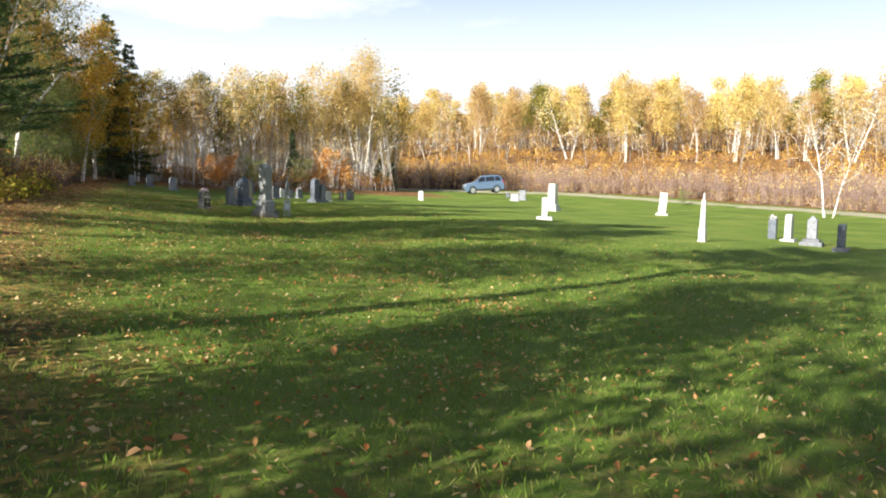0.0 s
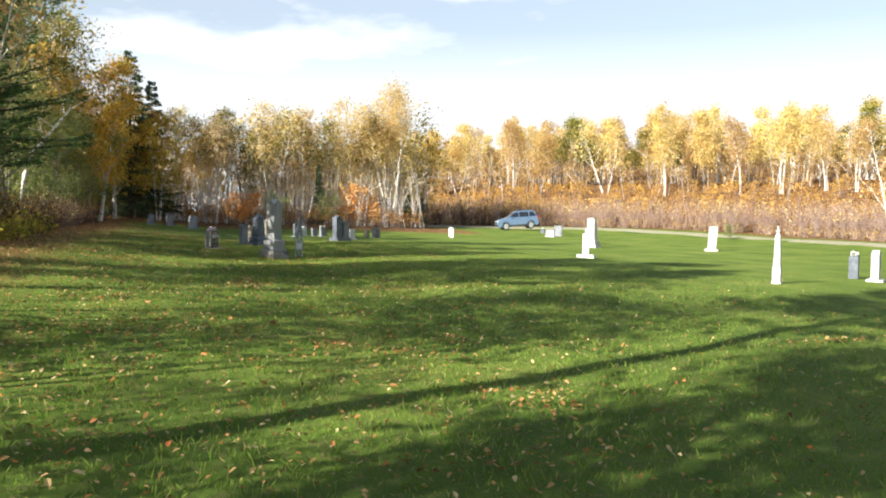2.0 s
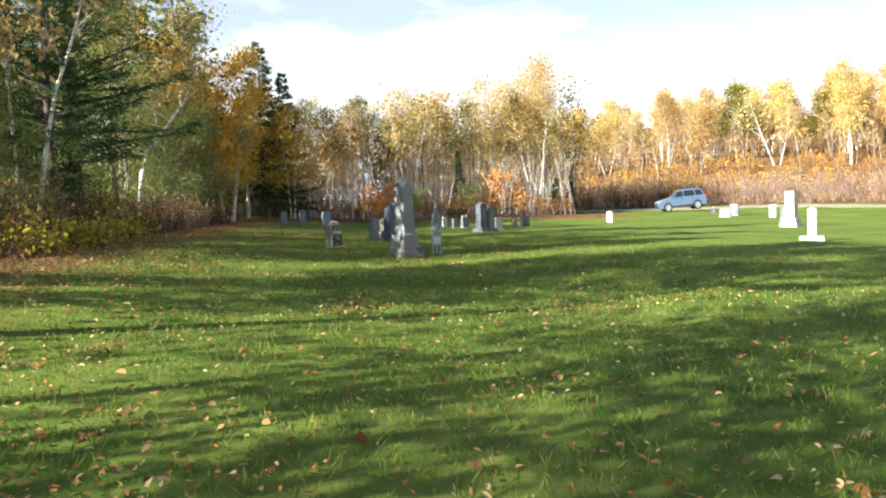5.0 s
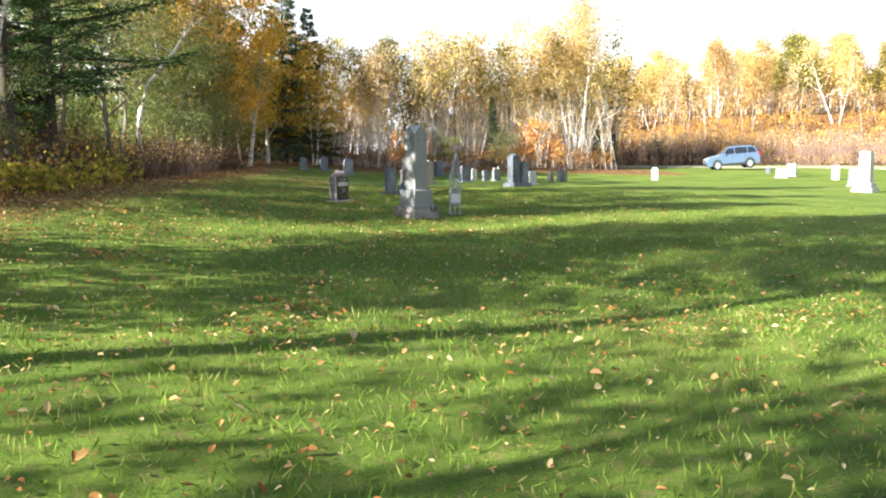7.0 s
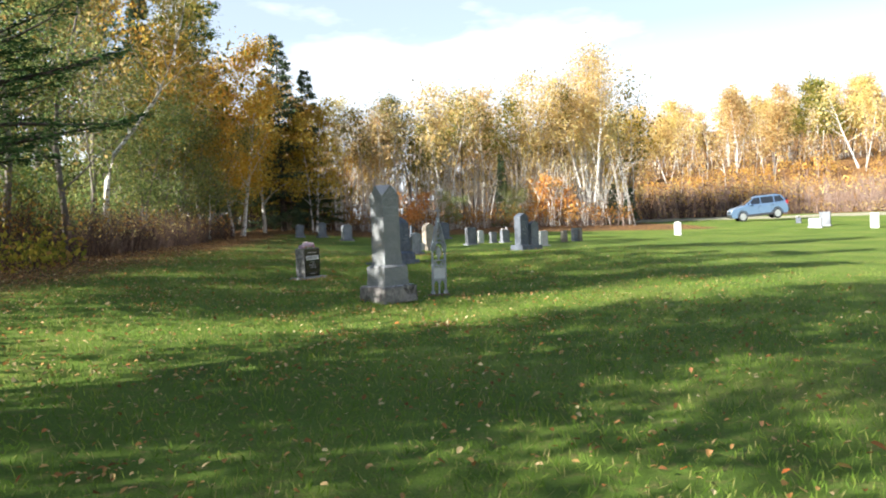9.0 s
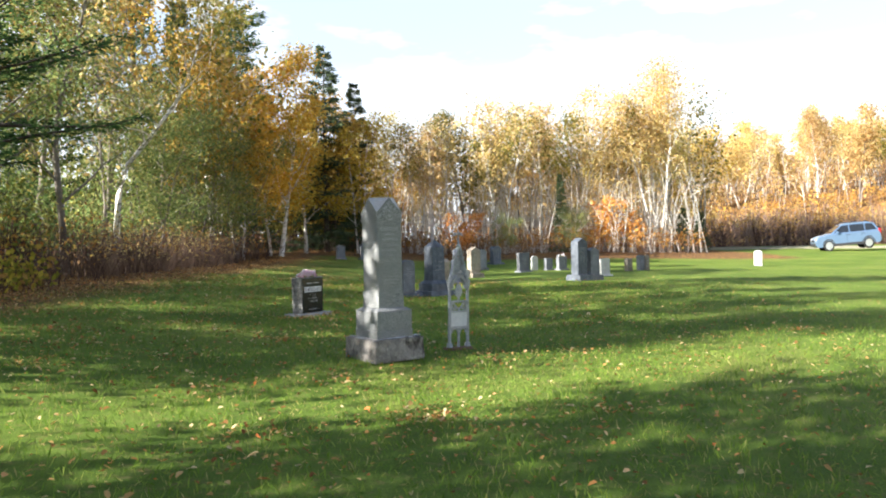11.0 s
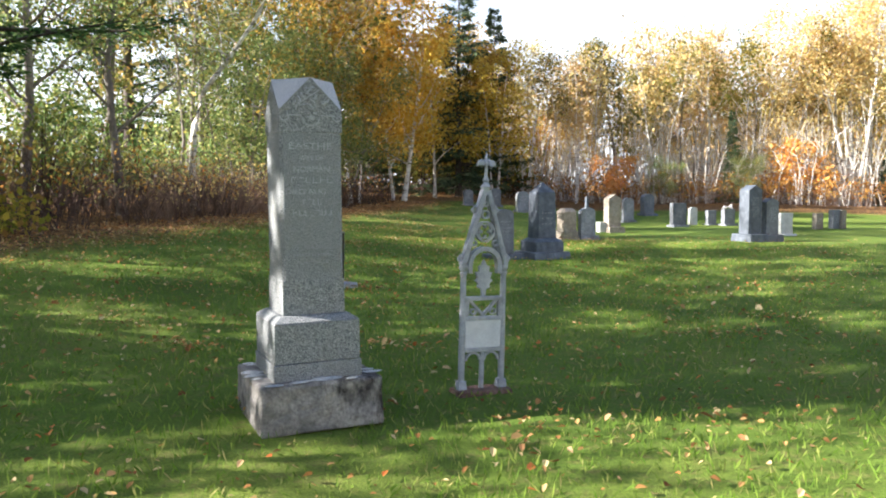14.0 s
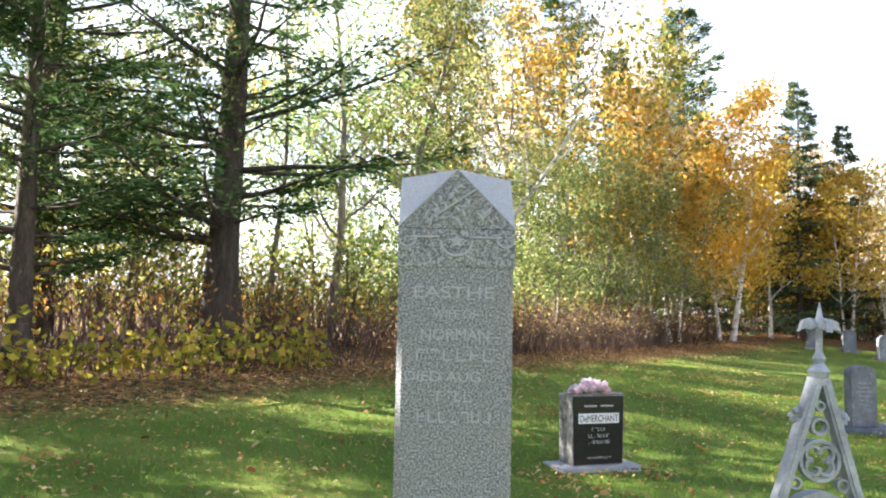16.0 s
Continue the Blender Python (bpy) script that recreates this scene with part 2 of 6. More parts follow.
L_PINE = foliage("pine_needle", [(0, (0.024, 0.052, 0.02)), (0.5, (0.052, 0.095, 0.032)), (1, (0.105, 0.15, 0.055))], 0.35, 0.015, 0.2)
M_GRANITE = surface("grey_granite", [(0.38, (0.09, 0.10, 0.105)), (0.5, (0.24, 0.25, 0.25)), (0.62, (0.45, 0.45, 0.44))], 165, 480, 0.75, 0.25, 220, speck=0.35, stain=((0.23, 0.225, 0.20), 3.0, 0.5, 0.75))
# the granite made paler, standing in for light on the roof slopes
M_LITROOF = surface("roof_lit_granite", [(0.38, (0.34, 0.35, 0.36)), (0.62, (0.52, 0.52, 0.52))], 200, 480, 0.7, 0.1, 220, speck=0.15)
M_ROUGHBASE = surface("weathered_base_stone", [(0.3, (0.13, 0.12, 0.11)), (0.5, (0.27, 0.25, 0.23)), (0.7, (0.42, 0.39, 0.35))], 7, 60, 0.9, 0.8, 22, speck=0.4, stain=((0.035, 0.03, 0.028), 3.2, 0.52, 0.62))
M_LICHEN = surface("lichen", [(0.3, (0.42, 0.43, 0.42)), (0.7, (0.66, 0.67, 0.66))], 30, 120, 0.95, 0.5, 90)
M_WHITE = surface("white_marble", [(0.3, (0.38, 0.38, 0.36)), (0.6, (0.54, 0.54, 0.52)), (0.8, (0.64, 0.63, 0.61))], 6, 40, 0.7, 0.2, 60, speck=0.1, stain=((0.40, 0.39, 0.36), 4.0, 0.56, 0.75), vary=0.08)
M_GREYST = surface("grey_stone", [(0.3, (0.15, 0.16, 0.18)), (0.6, (0.25, 0.26, 0.28)), (0.8, (0.38, 0.38, 0.38))], 9, 70, 0.8, 0.35, 60, speck=0.25, stain=((0.10, 0.10, 0.10), 3.5, 0.5, 0.7), vary=0.3)
M_BLUEST = surface("blue_grey_granite", [(0.3, (0.07, 0.08, 0.10)), (0.6, (0.14, 0.16, 0.19)), (0.8, (0.24, 0.26, 0.30))], 9, 90, 0.55, 0.2, 60, speck=0.25, stain=((0.34, 0.34, 0.34), 2.5, 0.58, 0.8), vary=0.2)
M_TANST = surface("tan_stone", [(0.3, (0.22, 0.18, 0.14)), (0.6, (0.36, 0.31, 0.25)), (0.8, (0.46, 0.42, 0.36))], 9, 70, 0.85, 0.35, 60, speck=0.25, stain=((0.13, 0.11, 0.09), 3.5, 0.5, 0.7), vary=0.2)
M_BLACK = surface("polished_black_granite", [(0.3, (0.010, 0.010, 0.012)), (0.7, (0.028, 0.028, 0.032))], 60, 300, 0.18, 0.02, 200, spec=0.5, speck=0.2)
M_ROCKFACE = surface("rock_pitched_edge", [(0.3, (0.10, 0.095, 0.09)), (0.55, (0.28, 0.27, 0.25)), (0.75, (0.50, 0.48, 0.45))], 14, 60, 0.9, 0.9, 24, speck=0.35)
M_CONC = surface("concrete_base", [(0.3, (0.30, 0.30, 0.31)), (0.7, (0.46, 0.46, 0.47))], 8, 90, 0.9, 0.4, 90, speck=0.2)
M_ZINC = surface("weathered_zinc", [(0.3, (0.24, 0.26, 0.29)), (0.55, (0.38, 0.40, 0.43)), (0.8, (0.52, 0.54, 0.56))], 11, 80, 0.55, 0.25, 60, metal=0.25, speck=0.2, stain=((0.20, 0.20, 0.20), 6.0, 0.55, 0.75))
M_ZINCPANEL = surface("pale_zinc_panel", [(0.3, (0.50, 0.53, 0.57)), (0.8, (0.68, 0.70, 0.73))], 9, 60, 0.5, 0.15, 60, metal=0.15, speck=0.12)
M_RUST = surface("rusty_slab", [(0.3, (0.09, 0.045, 0.03)), (0.6, (0.20, 0.12, 0.09)), (0.8, (0.28, 0.22, 0.19))], 12, 60, 0.9, 0.6, 50)
M_LETTER = surface("cut_lettering", [(0.3, (0.32, 0.33, 0.34)), (0.7, (0.46, 0.47, 0.48))], 120, 300, 0.85, 0.1, 100, speck=0.2)
M_FAINT = surface("worn_cut_lettering", [(0.38, (0.15, 0.16, 0.165)), (0.62, (0.42, 0.42, 0.42))], 150, 400, 0.8, 0.2, 200, speck=0.3)
M_WHITEPAINT = surface("white_lettering", [(0.3, (0.74, 0.74, 0.74)), (0.7, (0.82, 0.82, 0.82))], 40, 100, 0.6, 0.05, 100, speck=0.05)
M_DULLWHITE = surface("dull_white_lettering", [(0.3, (0.34, 0.34, 0.34)), (0.7, (0.48, 0.48, 0.48))], 40, 100, 0.6, 0.05, 100, speck=0.1)
M_BLACKPAINT = surface("black_lettering", [(0.3, (0.015, 0.015, 0.015)), (0.7, (0.03, 0.03, 0.03))], 40, 100, 0.5, 0.05, 100, speck=0.1)
M_PETAL = foliage("pink_petal", [(0, (0.85, 0.40, 0.50)), (0.3, (0.88, 0.66, 0.72)), (0.5, (0.90, 0.85, 0.87)), (1, (0.90, 0.88, 0.91))], 0.5, 0.0, 0.0)
M_PETALW = foliage("white_petal", [(0, (0.80, 0.78, 0.78)), (0.6, (0.82, 0.80, 0.82)), (1, (0.74, 0.64, 0.68))], 0.3, 0.0, 0.0)
M_GRAVEL = surface("gravel", [(0.3, (0.22, 0.21, 0.13)), (0.7, (0.42, 0.39, 0.27))], 3, 90, 0.95, 0.7, 80, speck=0.4)
M_WATER = surface("river", [(0.3, (0.03, 0.04, 0.05)), (0.7, (0.05, 0.06, 0.07))], 0.1, 1, 0.12, 0.05, 2, spec=0.5, speck=0.1)
M_CAR = surface("blue_grey_car_paint", [(0.3, (0.15, 0.235, 0.37)), (0.7, (0.175, 0.265, 0.40))], 2, 400, 0.28, 0.0, metal=0.5, spec=0.5, speck=0.06)
M_GLASS = surface("tinted_glass", [(0.3, (0.012, 0.015, 0.02)), (0.7, (0.02, 0.024, 0.03))], 2, 10, 0.06, 0.0, spec=0.6, speck=0.05)
M_TYRE = surface("tyre_rubber", [(0.3, (0.015, 0.015, 0.015)), (0.7, (0.03, 0.03, 0.03))], 20, 80, 0.85, 0.2)
M_RIM = surface("alloy_rim", [(0.3, (0.55, 0.56, 0.57)), (0.7, (0.66, 0.67, 0.68))], 20, 80, 0.3, 0.0, metal=0.8, speck=0.08)
M_TRIM = surface("black_plastic_trim", [(0.3, (0.025, 0.025, 0.027)), (0.7, (0.045, 0.045, 0.048))], 20, 80, 0.6, 0.05, speck=0.1)
M_LAMP = surface("clear_lamp", [(0.3, (0.6, 0.6, 0.6)), (0.7, (0.75, 0.75, 0.75))], 30, 80, 0.15, 0.0, speck=0.1)
M_RED = surface("red_lamp", [(0.3, (0.25, 0.015, 0.015)), (0.7, (0.40, 0.03, 0.03))], 30, 80, 0.2, 0.0, speck=0.1)


# ---- the lie of the land ----
ROAD = np.array([(-30.0, 63.0), (18, 55), (33, 49.5), (42, 39), (45, 26), (41, 12), (37, -5), (36, -120)])


def sstep(a, b, x):
    t = np.clip((np.asarray(x, float) - a) / (b - a), 0, 1)
    return t * t * (3 - 2 * t)


def beyond_road(x, y):
    """Metres past the road's middle line; negative on the lawn's side."""
    x, y = np.asarray(x, float), np.asarray(y, float)
    best, side = np.full(x.shape, 1e9), np.zeros(x.shape)
    for (ax, ay), (bx, by) in zip(ROAD[:-1], ROAD[1:]):
        dx, dy = bx - ax, by - ay
        t = np.clip(((x - ax) * dx + (y - ay) * dy) / (dx * dx + dy * dy), 0, 1)
        d = np.hypot(x - ax - t * dx, y - ay - t * dy)
        s = np.sign(dx * (y - ay) - dy * (x - ax))
        side = np.where(d < best, s, side)
        best = np.minimum(d, best)
    return best * side


def height(x, y):
    x, y = np.asarray(x, float), np.asarray(y, float)
    z = 0.6 * sstep(1.5, -9, x) * (0.45 + 0.55 * sstep(-24, -10, y)) + 0.4 * sstep(-8, -14, x) - 0.36 * sstep(5, 24, x) + 0.45 * sstep(26, 46, y)
    z = z - 6.0 * sstep(-17, -48, x) + 14.0 * sstep(-130, -260, x)
    d = beyond_road(x, y)
    z = z + 0.25 * sstep(-3, 1, d) + 6.0 * sstep(9, 34, d) * sstep(5, 48, x) + 14 * sstep(34, 150, d) * sstep(5, 60, x)
    z = z + 0.02 * np.sin(x * 1.7 + 0.6 * np.sin(y * 1.1)) * np.sin(y * 1.3 + 0.7 * np.sin(x * 0.9))
    return z - 0.04


def gz(x, y):
    return float(height(x, y))


# ---- builders ----
class Mesh:
    """Gathers vertices and faces in bulk."""

    def __init__(self):
        self.v, self.f, self.n = [], [], 0

    def add(self, verts, faces):
        self.v.append(np.asarray(verts, np.float32))
        self.f.append(np.asarray(faces, np.int32) + self.n)
        self.n += len(verts)

    def tube(self, pts, radii, sides=6):
        pts = np.asarray(pts, float)
        k = len(pts)
        d = np.gradient(pts, axis=0)
        d /= np.linalg.norm(d, axis=1)[:, None] + 1e-9
        ref = np.where(np.abs(d[:, 2:3]) > 0.9, [[1.0, 0, 0]], [[0, 0, 1.0]])
        u = np.cross(d, ref)
        u /= np.linalg.norm(u, axis=1)[:, None] + 1e-9
        w = np.cross(d, u)
        a = np.arange(sides) * 2 * np.pi / sides
        ring = u[:, None] * np.cos(a)[None, :, None] + w[:, None] * np.sin(a)[None, :, None]
        verts = (pts[:, None] + ring * np.asarray(radii, float)[:, None, None]).reshape(-1, 3)
        i, j = np.meshgrid(np.arange(k - 1), np.arange(sides), indexing="ij")
        j2 = (j + 1) % sides
        f = np.stack([i * sides + j, i * sides + j2, (i + 1) * sides + j2, (i + 1) * sides + j], -1).reshape(-1, 4)
        self.add(verts, f)

    def leaves(self, rng, centres, size, flat=0.0, long=1.0):
        """A pointed four-cornered leaf at every centre."""
        c = np.asarray(centres, float)
        if not len(c):
            return
        a = rng.normal(size=(len(c), 3))
        a[:, 2] *= 1 - flat
        a /= np.linalg.norm(a, axis=1)[:, None]
        b = rng.normal(size=(len(c), 3))
        b[:, 2] *= 1 - flat
        b -= a * (a * b).sum(1)[:, None]
        b /= np.linalg.norm(b, axis=1)[:, None] + 1e-9
        s = (size * rng.uniform(0.6, 1.3, len(c)))[:, None]
        v = np.stack([c + a * s * long, c + b * s * 0.6, c - a * s * long, c - b * s * 0.6], 1).reshape(-1, 3)
        self.add(v, np.arange(len(c) * 4).reshape(-1, 4))

    def cards(self, base, tip, width, rng):
        """Slim blades from base to tip."""
        base, tip = np.asarray(base, float), np.asarray(tip, float)
        d = tip - base
        s = np.cross(d, rng.normal(size=d.shape))
        s /= np.linalg.norm(s, axis=1)[:, None] + 1e-9
        mid = base + d * 0.55
        w = np.asarray(width, float).reshape(-1, 1) if np.ndim(width) else width
        v = np.stack([base, mid + s * w, tip, mid - s * w], 1).reshape(-1, 3)
        self.add(v, np.arange(len(base) * 4).reshape(-1, 4))

    def done(self, name, mat, smooth=False):
        me = bpy.data.meshes.new(name)
        if self.n:
            v, f = np.concatenate(self.v), np.concatenate(self.f)
            k = f.shape[1]
            me.vertices.add(len(v))
            me.vertices.foreach_set("co", v.ravel())
            me.loops.add(f.size)
            me.loops.foreach_set("vertex_index", f.ravel())
            me.polygons.add(len(f))
            me.polygons.foreach_set("loop_start", np.arange(len(f)) * k)
            me.polygons.foreach_set("use_smooth", np.full(len(f), smooth))
            me.update(calc_edges=True)
        me.materials.append(mat)
        return me


def thing(name, m, label, category, group="", kind=""):
    ob = new(name)
    ob.matrix_world = m
    return tagged(ob, label, category, group, kind)


def part(name, shape, mat, parent, label="", smooth=False):
    """One mesh object under a thing or a part; shape: a bmesh, a Mesh or finished mesh data."""
    if isinstance(shape, Mesh):
        me = shape.done(name, mat, smooth)
    elif isinstance(shape, bmesh.types.BMesh):
        me = bpy.data.meshes.new(name)
        bmesh.ops.recalc_face_normals(shape, faces=shape.faces)
        shape.to_mesh(me)
        shape.free()
        me.materials.append(mat)
        if smooth:
            me.polygons.foreach_set("use_smooth", np.ones(len(me.polygons), bool))
    else:
        me = shape
    ob = new(name, me)
    ob.parent = parent
    return tagged(ob, label)


def block(bm, x0, x1, y0, y1, z0, z1, top=(1, 1), bevel=0.0):
    """A box whose top is narrowed by the two factors."""
    cx, cy = (x0 + x1) / 2, (y0 + y1) / 2
    lo = [(x0, y0), (x1, y0), (x1, y1), (x0, y1)]
    vs = [bm.verts.new((x, y, z0)) for x, y in lo]
    vs += [bm.verts.new((cx + (x - cx) * top[0], cy + (y - cy) * top[1], z1)) for x, y in lo]
    fs = [bm.faces.new([vs[i] for i in q]) for q in ((3, 2, 1, 0), (4, 5, 6, 7), (0, 1, 5, 4), (1, 2, 6, 5), (2, 3, 7, 6), (3, 0, 4, 7))]
    if bevel:
        es = list({e for f in fs for e in f.edges})
        bmesh.ops.bevel(bm, geom=es, offset=bevel, segments=2, affect="EDGES", profile=0.5)


def extrude_profile(bm, pts, y0, y1, bevel=0.0):
    """A flat outline in x and z given depth in y."""
    a = [bm.verts.new((x, y0, z)) for x, z in pts]
    b = [bm.verts.new((x, y1, z)) for x, z in pts]
    k = len(pts)
    fs = [bm.faces.new(a), bm.faces.new(b[::-1])]
    fs += [bm.faces.new((a[i], a[(i + 1) % k], b[(i + 1) % k], b[i])) for i in range(k)]
    if bevel:
        es = list({e for f in fs[:2] for e in f.edges})
        bmesh.ops.bevel(bm, geom=es, offset=bevel, segments=2, affect="EDGES", profile=0.5)


def lathe(bm, profile, sides=16, centre=(0, 0, 0), axis="z"):
    """Turned shape from (radius, height) pairs."""
    rings = []
    for r, h in profile:
        ring = []
        for i in range(sides):
            a = 2 * math.pi * i / sides
            p = (r * math.cos(a), r * math.sin(a), h) if axis == "z" else (r * math.cos(a), h, r * math.sin(a))
            ring.append(bm.verts.new(Vector(p) + Vector(centre)))
        rings.append(ring)
    for a, b in zip(rings[:-1], rings[1:]):
        for i in range(sides):
            bm.faces.new((a[i], a[(i + 1) % sides], b[(i + 1) % sides], b[i]))
    bm.faces.new(rings[0][::-1])
    bm.faces.new(rings[-1])


def bar(bm, p, q, w, d):
    """A straight bar of width w and depth d (in y) from p to q."""
    p, q = Vector(p), Vector(q)
    ax = (q - p).normalized()
    sd = ax.cross(Vector((0, 1, 0))).normalized() * w / 2
    dp = Vector((0, d / 2, 0))
    a = [bm.verts.new(c) for c in (p - sd - dp, p + sd - dp, p + sd + dp, p - sd + dp)]
    b = [bm.verts.new(c) for c in (q - sd - dp, q + sd - dp, q + sd + dp, q - sd + dp)]
    bm.faces.new(a[::-1])
    bm.faces.new(b)
    for i in range(4):
        bm.faces.new((a[i], a[(i + 1) % 4], b[(i + 1) % 4], b[i]))


def arc_band(bm, cx, cz, r0, r1, a0, a1, y0, y1, steps=14):
    """A flat curved band in the x-z plane with depth."""
    rows = []
    for i in range(steps + 1):
        a = radians(a0 + (a1 - a0) * i / steps)
        c, s = math.cos(a), math.sin(a)
        rows.append([bm.verts.new((cx + r * c, y, cz + r * s)) for r, y in ((r0, y0), (r1, y0), (r1, y1), (r0, y1))])
    for a, b in zip(rows[:-1], rows[1:]):
        for i in range(4):
            bm.faces.new((a[i], a[(i + 1) % 4], b[(i + 1) % 4], b[i]))
    bm.faces.new(rows[0])
    bm.faces.new(rows[-1][::-1])


def lettering(text, size, depth, name, mat, parent, x, y, z, wide=None):
    """Words as a mesh on an upright face that looks along -y."""
    cu = bpy.data.curves.new(name, "FONT")
    cu.body, cu.size, cu.extrude, cu.align_x = text, size, depth, "CENTER"
    ob = bpy.data.objects.new(name, cu)
    scene.collection.objects.link(ob)
    me = bpy.data.meshes.new_from_object(ob.evaluated_get(bpy.context.evaluated_depsgraph_get()))
    bpy.data.objects.remove(ob)
    if wide:
        xs = [v.co.x for v in me.vertices]
        me.transform(Matrix.Scale(wide / (max(xs) - min(xs)), 4, (1, 0, 0)))
    me.transform(Matrix.Translation((x, y, z)) @ Matrix.Rotation(radians(90), 4, "X"))
    me.materials.clear()
    me.materials.append(mat)
    return part(name, me, mat, parent)


# ---- ground ----
def build_ground():
    def axis(near0, near1, step, far0, far1):
        mid = np.arange(near0, near1 + step / 2, step)
        up = near1 + np.geomspace(step * 2, far1 - near1, 34)
        dn = near0 - np.geomspace(step * 2, near0 - far0, 34)[::-1]
        return np.concatenate([dn, mid, up])
    xs, ys = axis(-16, 30, 0.5, -1500, 1500), axis(-36, 50, 0.5, -1500, 1500)
    X, Y = np.meshgrid(xs, ys, indexing="ij")
    Z = height(X, Y)
    nx, ny = len(xs), len(ys)
    i, j = np.meshgrid(np.arange(nx - 1), np.arange(ny - 1), indexing="ij")
    f = np.stack([i * ny + j, (i + 1) * ny + j, (i + 1) * ny + j + 1, i * ny + j + 1], -1).reshape(-1, 4)
    ms = Mesh()
    ms.add(np.stack([X, Y, Z], -1).reshape(-1, 3), f)
    me = ms.done("ground", M_GROUND, True)
    edge = np.maximum(np.maximum(sstep(np.interp(Y, [-24, -14, -4, 14], [0.5, -2.0, -3.2, -4.0]), -8.6, X), sstep(33.5, 38, Y) * sstep(24, 20, X)), sstep(0, 4, beyond_road(X, Y)))
    # worn, dry turf strewn with leaves where the walk begins
    edge = np.maximum(edge, 0.5 * sstep(-22.5, -26, Y) * sstep(4, 0, X))
    at = me.attributes.new("litter", "FLOAT", "POINT")
    at.data.foreach_set("value", edge.ravel().astype(np.float32))
    return tagged(new("ground", me), "mown green lawn with dry patches and leaf litter by the woods", "lawn", kind="structure")


build_ground()
# gravel road along the lawn's far side
def build_road():
    p = [ROAD[0]]
    for a, b in zip(ROAD[:-1], ROAD[1:]):
        k = max(2, int(np.hypot(*(b - a)) / 1.5))
        p += [a + (b - a) * t for t in np.linspace(0, 1, k + 1)[1:]]
    p = np.array(p)
    for _ in range(40):
        p[1:-1] = (p[:-2] + 2 * p[1:-1] + p[2:]) / 4
    d = np.gradient(p, axis=0)
    d /= np.linalg.norm(d, axis=1)[:, None]
    s = np.stack([-d[:, 1], d[:, 0]], 1)
    ms, cols = Mesh(), []
    for off in (-1.1, -0.6, 0, 0.6, 1.1):
        q = p + s * off
        cols.append(np.column_stack([q, height(q[:, 0], q[:, 1]) + (0.03 if abs(off) < 1.0 else 0.0)]))
    v = np.stack(cols, 1)
    k = len(p)
    i, j = np.meshgrid(np.arange(k - 1), np.arange(4), indexing="ij")
    ms.add(v.reshape(-1, 3), np.stack([i * 5 + j, i * 5 + j + 1, (i + 1) * 5 + j + 1, (i + 1) * 5 + j], -1).reshape(-1, 4))
    return tagged(new("road", ms.done("road", M_GRAVEL, True)), "pale gravel lane along the edge of the lawn", "road", kind="structure")


build_road()
wm = Mesh()
wm.add([(-1400, -1400, -4.2), (-38, -1400, -4.2), (-38, 1400, -4.2), (-1400, 1400, -4.2)], [(0, 1, 2, 3)])
tagged(new("water", wm.done("water", M_WATER)), "bright river glimpsed through the trees", "water", kind="structure")


# ---- headstones ----
FACE = 36.9  # the way the stones look


def at_ground(x, y, turn=FACE, lean=0.0, tip=0.0, sink=0.0):
    return pose(x, y, gz(x, y) - sink, tip, lean, turn)


def bar_lines(parent, y, rows, mat, name="worn_lettering"):
    """Worn lines of cut letters as short strokes: rows of (z, width, letter height, letters)."""
    rng = random.Random(5)
    for z, w, h, k in rows:
        bm = bmesh.new()
        for i in range(k):
            x = -w / 2 + w * (i + 0.5) / k
            s = w / k * 0.62
            for dx in (-s / 2, s / 2):
                if rng.random() < (0.75 if dx < 0 else 0.4):
                    block(bm, x + dx - h * 0.07, x + dx + h * 0.07, y - 0.0025, y + 0.002, z, z + h)
            zz = z + h * rng.choice((0.0, 0.45, 0.86))
            block(bm, x - s / 2, x + s / 2, y - 0.0025, y + 0.002, zz, zz + h * 0.14)
        tagged(part(name, bm, mat, parent), kind="stuff")


